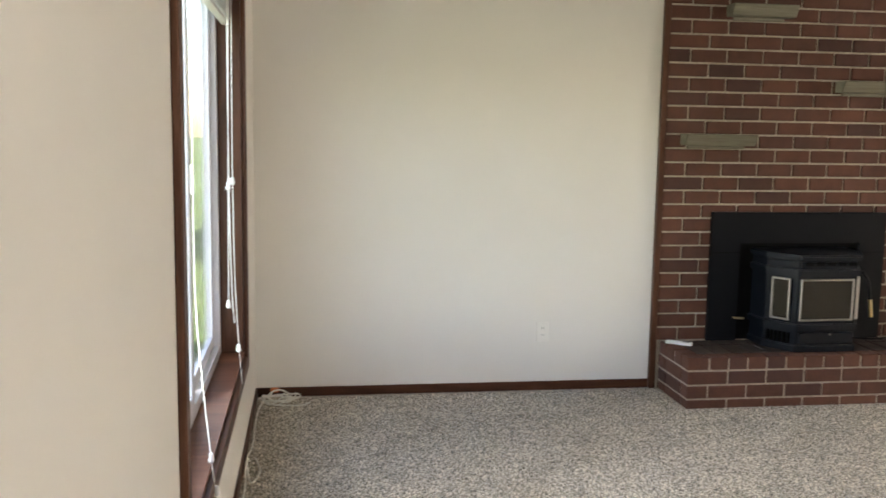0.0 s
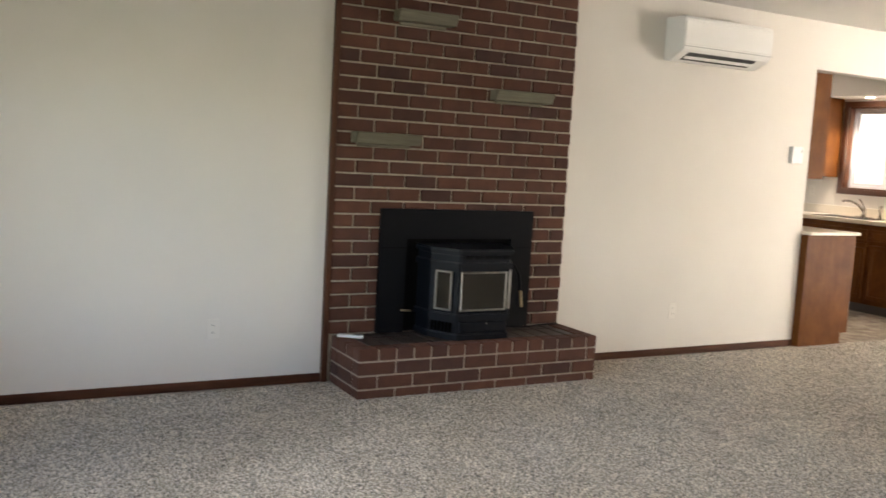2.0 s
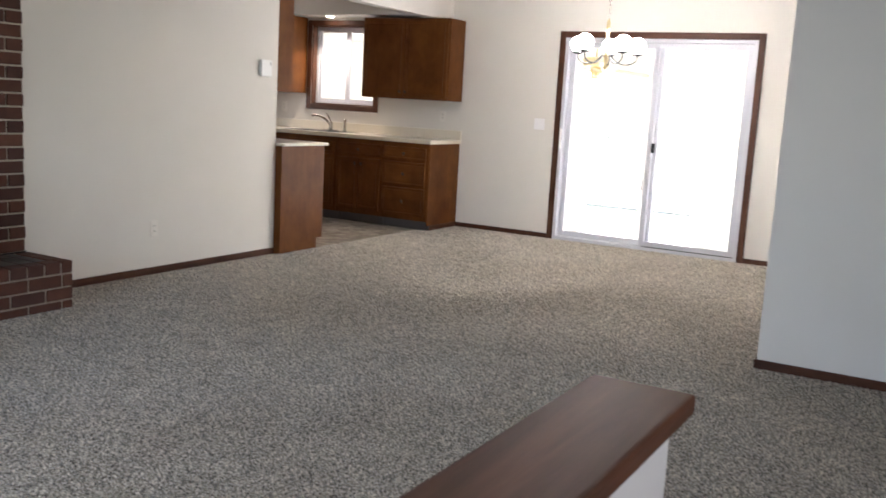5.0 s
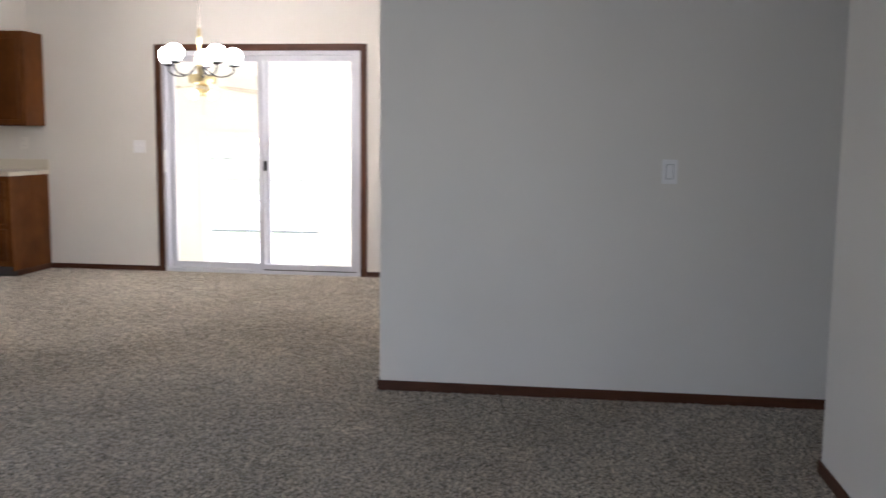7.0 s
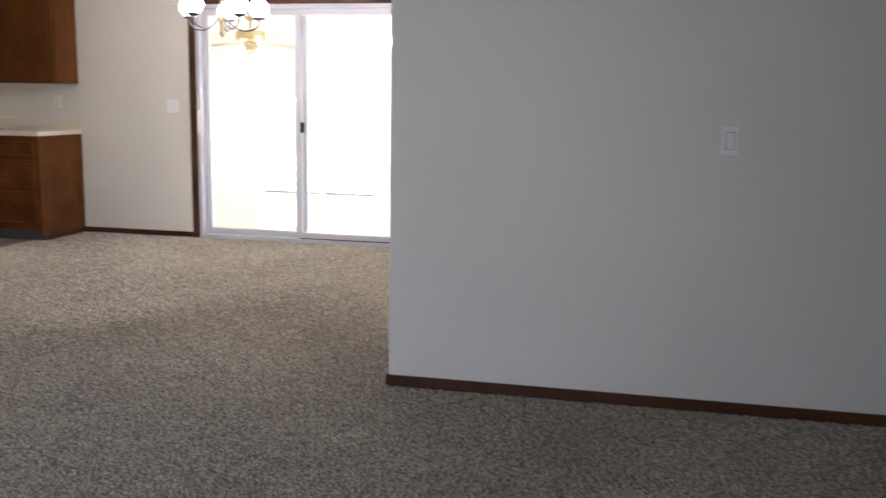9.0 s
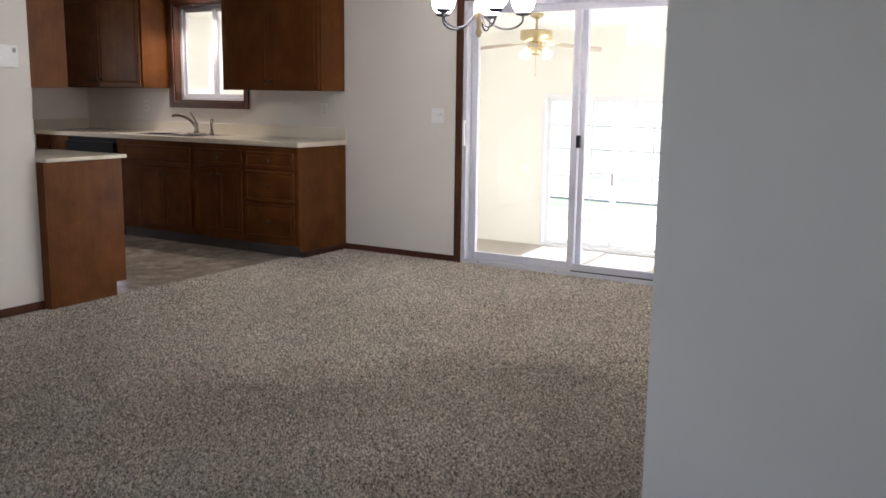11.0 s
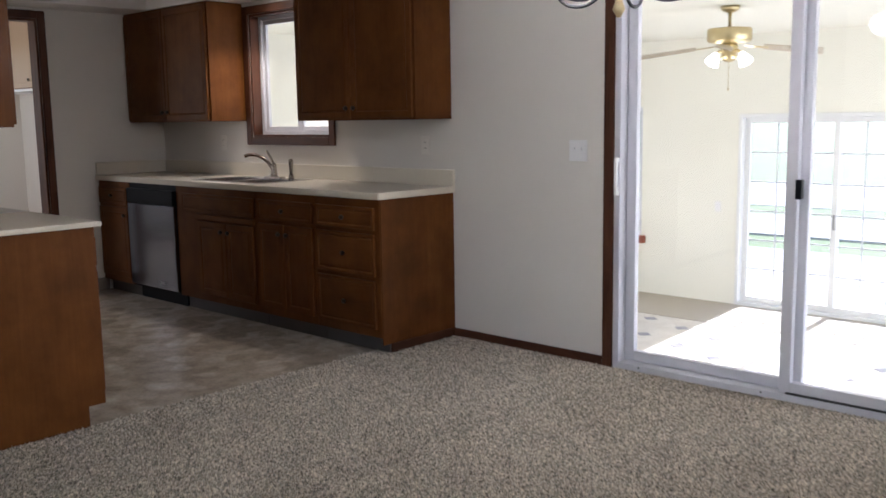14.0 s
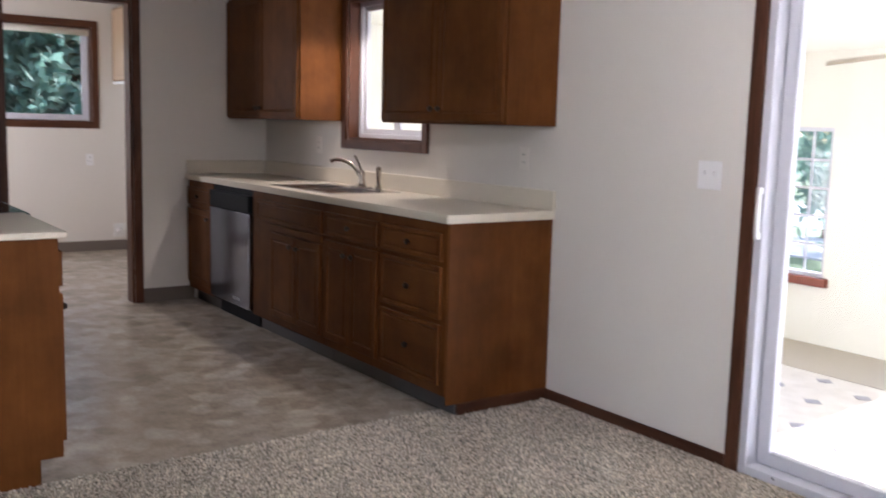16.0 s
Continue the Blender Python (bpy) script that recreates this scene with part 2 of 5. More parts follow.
col = mixc(M_VINYL, 1.0, mixc(M_VINYL, 1.0, mixc(M_VINYL, 1.0, stone, cloud, "MULTIPLY"), speck, "MULTIPLY"), joint, "MULTIPLY")
link(M_VINYL, col, bsdf(M_VINYL).inputs["Base Color"])
bump(M_VINYL, v2.outputs[0], 0.05, 0.003)

# laminate worktop, faintly speckled
M_TOP = mat("laminate", (0.70, 0.64, 0.53), 0.32)
c = coords(M_TOP)
n1 = node(M_TOP, "ShaderNodeTexNoise", Scale=180.0, Detail=3.0)
link(M_TOP, c, n1.inputs["Vector"])
link(M_TOP, ramp(M_TOP, n1.outputs[0], [(0.35, (0.66, 0.60, 0.49)), (0.55, (0.70, 0.64, 0.53)), (0.75, (0.74, 0.68, 0.58))]), bsdf(M_TOP).inputs["Base Color"])

# red-brown brick, each piece its own tone
M_BRICK = mat("brick", (0.22, 0.07, 0.045), 0.85)
info = M_BRICK.node_tree.nodes.new("ShaderNodeObjectInfo")
c = coords(M_BRICK)
b1 = node(M_BRICK, "ShaderNodeTexNoise", Scale=9.0, Detail=4.0, Roughness=0.7)
b2 = node(M_BRICK, "ShaderNodeTexNoise", Scale=160.0, Detail=3.0)
link(M_BRICK, c, b2.inputs["Vector"])
wv = M_BRICK.node_tree.nodes.new("ShaderNodeNewGeometry")
link(M_BRICK, wv.outputs["Position"], b1.inputs["Vector"])
tone = ramp(M_BRICK, info.outputs["Random"], [(0.0, (0.055, 0.021, 0.015)), (0.2, (0.084, 0.031, 0.018)), (0.6, (0.100, 0.036, 0.020)), (0.9, (0.116, 0.043, 0.024)), (1.0, (0.066, 0.026, 0.018))])
mott = ramp(M_BRICK, b1.outputs[0], [(0.3, (0.78, 0.76, 0.75)), (0.7, (1.14, 1.12, 1.1))])
grit = ramp(M_BRICK, b2.outputs[0], [(0.3, (0.85, 0.85, 0.85)), (0.7, (1.08, 1.08, 1.08))])
link(M_BRICK, mixc(M_BRICK, 1.0, mixc(M_BRICK, 1.0, tone, mott, "MULTIPLY"), grit, "MULTIPLY"), bsdf(M_BRICK).inputs["Base Color"])
bump(M_BRICK, b2.outputs[0], 0.3, 0.004)
M_DARKBRICK = mat("dark_paver", (0.06, 0.042, 0.036), 0.55)
c = coords(M_DARKBRICK)
n1 = node(M_DARKBRICK, "ShaderNodeTexNoise", Scale=30.0, Detail=5.0)
link(M_DARKBRICK, c, n1.inputs["Vector"])
link(M_DARKBRICK, ramp(M_DARKBRICK, n1.outputs[0], [(0.3, (0.022, 0.016, 0.014)), (0.7, (0.055, 0.038, 0.031))]), bsdf(M_DARKBRICK).inputs["Base Color"])
bump(M_DARKBRICK, n1.outputs[0], 0.2, 0.003)
M_MORTAR = mat("mortar", (0.52, 0.46, 0.37), 0.95)
c = coords(M_MORTAR)
n1 = node(M_MORTAR, "ShaderNodeTexNoise", Scale=60.0, Detail=5.0)
link(M_MORTAR, c, n1.inputs["Vector"])
link(M_MORTAR, ramp(M_MORTAR, n1.outputs[0], [(0.3, (0.36, 0.31, 0.24)), (0.7, (0.52, 0.46, 0.37))]), bsdf(M_MORTAR).inputs["Base Color"])
bump(M_MORTAR, n1.outputs[0], 0.4, 0.004)
# browner, slightly darker mortar of the hearth
M_HMORTAR = mat("hearth_mortar", (0.22, 0.16, 0.13), 0.95)
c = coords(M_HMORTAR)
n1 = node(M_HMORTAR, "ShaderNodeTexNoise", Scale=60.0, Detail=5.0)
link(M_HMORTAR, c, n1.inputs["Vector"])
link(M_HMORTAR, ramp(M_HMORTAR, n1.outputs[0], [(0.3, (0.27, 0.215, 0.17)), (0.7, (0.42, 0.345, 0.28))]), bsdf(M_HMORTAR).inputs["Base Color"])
M_LEDGE = wood("ledge_stone", (0.15, 0.14, 0.10), (0.21, 0.195, 0.145), (0.27, 0.25, 0.19), 0.7, "X", 1.0)

# clear window glass: gloss by Fresnel over see-through
M_GLASS = bpy.data.materials.new("window_glass")
M_GLASS.use_nodes = True
nt = M_GLASS.node_tree
nt.nodes.remove(nt.nodes["Principled BSDF"])
tr, gl, mx, lw, pw5, mad = (nt.nodes.new(k) for k in ("ShaderNodeBsdfTransparent", "ShaderNodeBsdfGlossy", "ShaderNodeMixShader", "ShaderNodeLayerWeight", "ShaderNodeMath", "ShaderNodeMath"))
gl.inputs["Roughness"].default_value = 0.0
pw5.operation, mad.operation = "POWER", "MULTIPLY_ADD"
pw5.inputs[1].default_value, mad.inputs[1].default_value, mad.inputs[2].default_value = 5.0, 0.9, 0.03
for a, b in ((lw.outputs["Facing"], pw5.inputs[0]), (pw5.outputs[0], mad.inputs[0]), (mad.outputs[0], mx.inputs[0]), (tr.outputs[0], mx.inputs[1]), (gl.outputs[0], mx.inputs[2]), (mx.outputs[0], nt.nodes["Material Output"].inputs[0])):
    nt.links.new(a, b)


def glow(name, color, strength):
    m = mat(name, color, 0.3)
    bsdf(m).inputs["Emission Color"].default_value = (*color, 1)
    bsdf(m).inputs["Emission Strength"].default_value = strength
    return m


M_GLOBE = glow("lit_opal_glass", (1.0, 0.93, 0.83), 24.5)
M_FANSHADE = glow("lit_frosted_shade", (1.0, 0.93, 0.78), 2.5)
M_DOWN = glow("downlight_lens", (1.0, 0.88, 0.70), 12.0)

# sunroom floor: pale square tile with small dark inset diamonds (insets are pieces)
M_STILE = mat("sunroom_tile", (0.66, 0.62, 0.56), 0.4)
c = coords(M_STILE)
n1 = node(M_STILE, "ShaderNodeTexNoise", Scale=6.0, Detail=5.0)
link(M_STILE, c, n1.inputs["Vector"])
link(M_STILE, ramp(M_STILE, n1.outputs[0], [(0.3, (0.58, 0.53, 0.47)), (0.7, (0.70, 0.66, 0.60))]), bsdf(M_STILE).inputs["Base Color"])
M_BORDER = paint("tan_border", (0.46, 0.41, 0.33), 0.8, 0.3)
M_INSET = mat("inset_tile", (0.26, 0.25, 0.29), 0.4)

# outdoors
M_GRASS = mat("grass", (0.08, 0.14, 0.035), 0.9)
c = coords(M_GRASS)
n1 = node(M_GRASS, "ShaderNodeTexNoise", Scale=1.2, Detail=6.0)
link(M_GRASS, c, n1.inputs["Vector"])
link(M_GRASS, ramp(M_GRASS, n1.outputs[0], [(0.3, (0.06, 0.105, 0.025)), (0.7, (0.12, 0.18, 0.05))]), bsdf(M_GRASS).inputs["Base Color"])
M_CONC = paint("concrete", (0.45, 0.44, 0.42), 0.9, 0.3)
M_LEAF = mat("leaf", (0.05, 0.10, 0.045), 0.6)
li = M_LEAF.node_tree.nodes.new("ShaderNodeNewGeometry")
link(M_LEAF, ramp(M_LEAF, li.outputs["Random Per Island"], [(0.0, (0.05, 0.095, 0.07)), (0.6, (0.08, 0.14, 0.105)), (1.0, (0.12, 0.18, 0.125))]), bsdf(M_LEAF).inputs["Base Color"])
lt, lm = M_LEAF.node_tree.nodes.new("ShaderNodeBsdfTranslucent"), M_LEAF.node_tree.nodes.new("ShaderNodeMixShader")
lt.inputs[0].default_value, lm.inputs[0].default_value = (0.24, 0.40, 0.32, 1), 0.55
link(M_LEAF, bsdf(M_LEAF).outputs[0], lm.inputs[1])
link(M_LEAF, lt.outputs[0], lm.inputs[2])
link(M_LEAF, lm.outputs[0], M_LEAF.node_tree.nodes["Material Output"].inputs[0])
M_BARK = wood("bark", (0.06, 0.045, 0.03), (0.10, 0.075, 0.05), (0.15, 0.11, 0.08), 0.9, "Z", 1.0)

# ---- builders ----


def add_box(bm, x0, x1, y0, y1, z0, z1):
    vs = [bm.verts.new((x, y, z)) for z in (z0, z1) for x, y in ((x0, y0), (x1, y0), (x1, y1), (x0, y1))]
    return [bm.faces.new([vs[i] for i in f]) for f in ((3, 2, 1, 0), (4, 5, 6, 7), (0, 1, 5, 4), (1, 2, 6, 5), (2, 3, 7, 6), (3, 0, 4, 7))]


def box(x0, x1, y0, y1, z0, z1, bev=0.0, seg=2):
    bm = bmesh.new()
    add_box(bm, x0, x1, y0, y1, z0, z1)
    if bev:
        bmesh.ops.bevel(bm, geom=bm.edges[:], offset=bev, segments=seg, affect="EDGES", profile=0.6)
    return bm


def cyl(p, q, r0, r1=None, seg=16):
    r1 = r0 if r1 is None else r1
    p, q = Vector(p), Vector(q)
    bm = bmesh.new()
    bmesh.ops.create_cone(bm, cap_ends=True, segments=seg, radius1=r0, radius2=r1, depth=(q - p).length,
                          matrix=Matrix.Translation((p + q) / 2) @ (q - p).to_track_quat("Z", "Y").to_matrix().to_4x4())
    return bm


def lathe(profile, centre, seg=24):
    """A turned shape round the z axis from (radius, height) pairs."""
    bm = bmesh.new()
    rings = [[bm.verts.new((centre[0] + r * math.cos(2 * math.pi * i / seg), centre[1] + r * math.sin(2 * math.pi * i / seg), centre[2] + z)) for i in range(seg)] for r, z in profile]
    for a, b in zip(rings, rings[1:]):
        for i in range(seg):
            j = (i + 1) % seg
            bm.faces.new((a[i], a[j], b[j], b[i]))
    bm.faces.new(rings[0][::-1])
    bm.faces.new(rings[-1])
    bmesh.ops.recalc_face_normals(bm, faces=bm.faces)
    return bm


def tube(points, r, seg=8, closed=False):
    """A round cord through points, smoothed by Catmull-Rom."""
    pts = [Vector(p) for p in points]
    path = []
    for i in range(len(pts) - 1):
        p0, p1, p2, p3 = pts[max(i - 1, 0)], pts[i], pts[i + 1], pts[min(i + 2, len(pts) - 1)]
        for k in range(5):
            t = k / 5
            path.append(0.5 * (2 * p1 + (p2 - p0) * t + (2 * p0 - 5 * p1 + 4 * p2 - p3) * t * t + (3 * p1 - p0 - 3 * p2 + p3) * t ** 3))
    path.append(pts[-1])
    bm = bmesh.new()
    rings = []
    for i, p in enumerate(path):
        d = (path[min(i + 1, len(path) - 1)] - path[max(i - 1, 0)]).normalized()
        u = d.cross(Vector((0.13, 0.21, 1)) if abs(d.z) < 0.95 else Vector((1, 0.1, 0))).normalized()
        v = d.cross(u)
        rings.append([bm.verts.new(p + r * (math.cos(2 * math.pi * k / seg) * u + math.sin(2 * math.pi * k / seg) * v)) for k in range(seg)])
    for a, b in zip(rings, rings[1:]):
        for k in range(seg):
            j = (k + 1) % seg
            bm.faces.new((a[k], a[j], b[j], b[k]))
    bm.faces.new(rings[0][::-1])
    bm.faces.new(rings[-1])
    bmesh.ops.recalc_face_normals(bm, faces=bm.faces)
    return bm


def prism(outline, z0, z1, bev=0.0):
    """An upright block over a plan outline."""
    bm = bmesh.new()
    lo = [bm.verts.new((x, y, z0)) for x, y in outline]
    hi = [bm.verts.new((x, y, z1)) for x, y in outline]
    n = len(lo)
    bm.faces.new(lo[::-1])
    bm.faces.new(hi)
    for i in range(n):
        bm.faces.new((lo[i], lo[(i + 1) % n], hi[(i + 1) % n], hi[i]))
    bmesh.ops.recalc_face_normals(bm, faces=bm.faces)
    if bev:
        bmesh.ops.bevel(bm, geom=bm.edges[:], offset=bev, segments=2, affect="EDGES")
    return bm


def prism_y(outline, y0, y1):
    """A block along y over an outline of (x, z)."""
    bm = prism([(x, z) for x, z in outline], y0, y1)
    for v in bm.verts:
        v.co = (v.co.x, v.co.z, v.co.y)
    bmesh.ops.recalc_face_normals(bm, faces=bm.faces)
    return bm


def plate(z0, z1, x0, x1, y0, y1, holes):
    """A level slab with rectangular holes (x0, x1, y0, y1)."""
    bm = slab("x", z0, z1, x0, x1, y0, y1, holes)
    for v in bm.verts:
        v.co = (v.co.y, v.co.z, v.co.x)
    bmesh.ops.recalc_face_normals(bm, faces=bm.faces)
    return bm


def join(*bms):
    out = bmesh.new()
    for b in bms:
        me = bpy.data.meshes.new("tmp")
        b.to_mesh(me)
        b.free()
        out.from_mesh(me)
        bpy.data.meshes.remove(me)
    return out


def to_mesh(name, bm, material, smooth=False):
    me = bpy.data.meshes.new(name)
    bm.to_mesh(me)
    bm.free()
    me.materials.append(material)
    if smooth:
        for p in me.polygons:
            p.use_smooth = True
    return me


def part(name, bm, material, parent, label="", smooth=False):
    ob = new(name, to_mesh(name, bm, material, smooth))
    ob.parent = parent
    base = parent
    m = Matrix()
    while base:
        m = base.matrix_basis.inverted() @ m if base.type == "EMPTY" else m
        base = base.parent
    ob.matrix_parent_inverse = m if parent.type == "EMPTY" else Matrix()
    if label:
        tagged(ob, label)
    return ob


def thing(name, at, label, category, group="", kind=""):
    ob = new(name)
    ob.empty_display_size = 0.1
    ob.matrix_basis = Matrix.Translation(at)
    return tagged(ob, label, category, group, kind)


def solid(name, bm, material, label, category="", kind="structure", smooth=False):
    return tagged(new(name, to_mesh(name, bm, material, smooth)), label, category, "", kind)


def slab(axis, a0, a1, u0, u1, z0, z1, holes=()):
    """A wall across the given axis (a0..a1 thick), with rectangular holes (u0, u1, z0, z1) through it."""
    us = sorted({u0, u1, *[h[0] for h in holes], *[h[1] for h in holes]})
    zs = sorted({z0, z1, *[h[2] for h in holes], *[h[3] for h in holes]})
    def full(i, j):
        if not (0 <= i < len(us) - 1 and 0 <= j < len(zs) - 1):
            return False
        u, z = (us[i] + us[i + 1]) / 2, (zs[j] + zs[j + 1]) / 2
        return not any(h[0] < u < h[1] and h[2] < z < h[3] for h in holes)
    bm = bmesh.new()
    keep = {}
    def v(a, u, z):
        k = (a, u, z)
        if k not in keep:
            keep[k] = bm.verts.new((a, u, z) if axis == "x" else (u, a, z))
        return keep[k]
    for i in range(len(us) - 1):
        for j in range(len(zs) - 1):
            if not full(i, j):
                continue
            p, q, r, s = us[i], us[i + 1], zs[j], zs[j + 1]
            bm.faces.new((v(a0, p, r), v(a0, q, r), v(a0, q, s), v(a0, p, s)))
            bm.faces.new((v(a1, p, r), v(a1, q, r), v(a1, q, s), v(a1, p, s)))
            for di, dj, pts in ((-1, 0, ((p, r), (p, s))), (1, 0, ((q, r), (q, s))), (0, -1, ((p, r), (q, r))), (0, 1, ((p, s), (q, s)))):
                if not full(i + di, j + dj):
                    (e, f), (g, h) = pts
                    bm.faces.new((v(a0, e, f), v(a0, g, h), v(a1, g, h), v(a1, e, f)))
    bmesh.ops.recalc_face_normals(bm, faces=bm.faces)
    return bm


def panel_front(x, s, y0, y1, z0, z1, t=0.019, rim=0.045):
    """A cabinet front on the plane x, facing s (-1 or 1), with a routed, slightly raised field."""
    bm = box(min(x, x + s * t), max(x, x + s * t), y0, y1, z0, z1, 0.003, 1)
    face = max((f for f in bm.faces if f.normal.x * s > 0.9), key=lambda f: f.calc_area())
    bmesh.ops.inset_region(bm, faces=[face], thickness=rim, depth=0)
    bmesh.ops.inset_region(bm, faces=[face], thickness=0.010, depth=-0.006)
    bmesh.ops.inset_region(bm, faces=[face], thickness=0.014, depth=0.004)
    return bm


def knob(parent, x, s, y, z):
    bm = join(cyl((x, y, z), (x + s * 0.014, y, z), 0.006, 0.006, 10), cyl((x + s * 0.012, y, z), (x + s * 0.024, y, z), 0.015, 0.011, 14))
    part("knob", bm, M_KNOB, parent, "dark bronze round knob", True)

# ---- structure ----
solid("floor", join(box(XL - 0.16, XK, -4.1, YB + 0.05, -0.12, 0), box(XK, XR, -4.1, 5.39, -0.12, 0)), M_CARPET, "grey-beige plush carpet over the living and dining floor", "carpet")
solid("floor_kitchen", box(XK - 0.12, XR, 5.392, YU, -0.12, -0.004), M_VINYL, "mottled beige stone-pattern sheet vinyl floor in the kitchen", "floor")
solid("ceiling", box(XL - 0.2, XR + 0.15, -4.2, YU + 0.15, CEIL, CEIL + 0.12), M_CEIL, "plain off-white painted ceiling", "ceiling")

PW = (2.54, 4.57, 0.45, 2.12)          # picture window opening: y0, y1, z0, z1
SD = (2.235, 4.115, 0.0, 2.05)         # sliding door opening
KW = (6.42, 7.325, 1.24, 2.145)        # kitchen window opening
solid("wall_west", slab("x", XL - 0.16, XL, YH - 0.12, YB + 0.12, 0, CEIL, [PW]), M_WALL, "cream painted wall around the picture window", "wall")
solid("wall_north", slab("y", YB, YB + 0.12, XL, 6.770, 0, CEIL), M_WALL, "cream painted wall behind the brick fireplace", "wall")
solid("kitchen_header", slab("y", YB, YB + 0.12, 6.770, XR, HEAD, CEIL), M_WALL, "cream dropped header over the kitchen opening", "wall")
solid("wall_east", slab("x", XR, XR + 0.15, YG - 0.12, YU + 0.12, -0.9, CEIL, [SD, KW]), M_WALL, "off-white wall with the sliding door and kitchen window", "wall")
solid("wall_partition", slab("x", XG, XG + 0.12, -4.1, YG, 0, CEIL), M_WALL, "off-white partition wall by the hall, in shade", "wall")
solid("wall_south", slab("y", YG - 0.12, YG, XG + 0.12, XR, 0, CEIL), M_WALL, "off-white dining room end wall", "wall")
EW = (1.25, 2.25, 1.0, 2.0)             # unseen entry window opening, added for the fill light
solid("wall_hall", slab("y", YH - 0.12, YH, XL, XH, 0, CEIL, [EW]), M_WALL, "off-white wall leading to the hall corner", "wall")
solid("wall_hall_side", slab("x", XH - 0.12, XH, -4.1, YH - 0.12, 0, CEIL), M_WALL, "off-white hall side wall", "wall")
solid("wall_hall_end", slab("y", -4.22, -4.1, XH - 0.12, XG + 0.12, 0, CEIL), M_WALL, "off-white hall end wall", "wall")
KD = (7.74, 8.585, 0.0, 2.155)         # doorway to the utility room
solid("wall_kitchen_far", slab("y", YK, YK + 0.12, XK, XR, 0, CEIL, [KD]), M_WALL, "cream kitchen wall with the utility doorway", "wall")
solid("wall_kitchen_side", slab("x", XK - 0.12, XK, YB + 0.12, YU + 0.12, 0, CEIL, [(9.7, 10.7, 1.0, 2.0)]), M_WALL, "cream kitchen side wall", "wall")
UW = (7.55, 9.06, 1.29, 2.22)          # utility window opening
solid("wall_utility_far", slab("y", YU, YU + 0.12, XK, XR, 0, CEIL, [UW]), M_WALL, "cream utility room wall below a window", "wall")
solid("soffit_sink", box(9.285, XR, YB + 0.12, YK, SOFF, CEIL), M_WALL, "cream boxed soffit above the wall cabinets", "soffit")
solid("soffit_far", box(XK, 9.285, 8.22, YK, SOFF, CEIL), M_WALL, "cream boxed soffit above the doorway", "soffit")

# sunroom shell
SS = (4.035, 5.99, SZ, 1.352)
SW = (7.20, 8.15, -0.08, 1.445)
LW = (10.4, 12.9, -0.05, 1.24)
solid("floor_sunroom", box(XR + 0.15, SX, SY0, SY1, SZ - 0.12, SZ), M_STILE, "pale sunlit tile floor of the sunroom", "floor")
solid("floor_sunroom_border", box(14.07, SX, SY0, SY1, SZ - 0.05, SZ + 0.005), M_BORDER, "plain tan border along the sunroom wall", "floor")
solid("wall_sunroom_far", slab("x", SX, SX + 0.15, SY0 - 0.15, SY1 + 0.15, SZ - 0.2, SC, [SS, SW]), M_SUNWALL, "pale yellow sunroom wall with patio door and window", "wall")
solid("wall_sunroom_north", slab("y", SY1, SY1 + 0.15, XR + 0.15, SX, SZ - 0.2, SC, [LW]), M_SUNWALL, "pale yellow sunroom side wall with a window", "wall")
# the opening here is added, out of view, to let the fill lamp in
solid("wall_sunroom_south", slab("y", SY0 - 0.15, SY0, XR + 0.15, SX, SZ - 0.2, SC, [(10.2, 14.6, -0.6, 1.3)]), M_SUNWALL, "pale yellow sunroom wall with an unseen opening added for fill light", "wall")
solid("wall_sunroom_house", slab("x", XR + 0.151, XR + 0.17, SY0, SY1, SZ - 0.1, SC, [(SD[0] - 0.03, SD[1] + 0.03, -0.06, SD[3] + 0.03), (KW[0] - 0.03, KW[1] + 0.03, KW[2] - 0.03, KW[3] + 0.03)]), M_SUNWALL, "pale yellow sunroom side of the house wall", "wall")
solid("ceiling_sunroom", box(XR + 0.15, SX + 0.6, SY0 - 0.6, SY1 + 0.6, SC, SC + 0.12), M_SUNWALL, "pale cream sunroom ceiling", "ceiling")
solid("landing_sunroom", box(XR + 0.171, 10.10, 1.95, 4.24, SZ, -0.06, 0.012), M_CARPET, "beige carpeted landing step below the sliding door", "step")


def rail(name, bm, material, label):
    return solid(name, bm, material, label, "baseboard")


BB = 0.052
DARK = "dark brown stained wood baseboard"
rail("baseboard_north", join(box(XL, 2.722, YB - 0.012, YB, 0, BB, 0.003, 1), box(4.43, 6.768, YB - 0.012, YB, 0, BB, 0.003, 1)), M_TRIMH, DARK)
rail("baseboard_west", box(XL, XL + 0.012, YH, YB - 0.012, 0, BB, 0.003, 1), M_TRIMY, DARK)
rail("baseboard_partition", join(box(XG - 0.012, XG, -4.1, YG + 0.012, 0, BB, 0.003, 1), box(XG, XR - 0.012, YG, YG + 0.012, 0, BB, 0.003, 1)), M_TRIMY, DARK)
rail("baseboard_hall", join(box(XL + 0.012, XH + 0.012, YH, YH + 0.012, 0, BB, 0.003, 1), box(XH, XH + 0.012, -4.1, YH, 0, BB, 0.003, 1)), M_TRIMH, DARK)
rail("baseboard_east", join(box(XR - 0.012, XR, 4.175, 5.30, 0, BB, 0.003, 1), box(XR - 0.012, XR, YG, 2.175, 0, BB, 0.003, 1)), M_TRIMY, DARK)
M_COVE = mat("cove_base", (0.17, 0.14, 0.115), 0.5)
rail("baseboard_kitchen", box(8.64, 9.03, YK - 0.006, YK, -0.004, 0.10, 0.002, 1), M_COVE, "grey-brown rubber cove base")
rail("baseboard_utility", box(XK, XR, YU - 0.006, YU, -0.004, 0.10, 0.002, 1), M_COVE, "grey-brown rubber cove base")
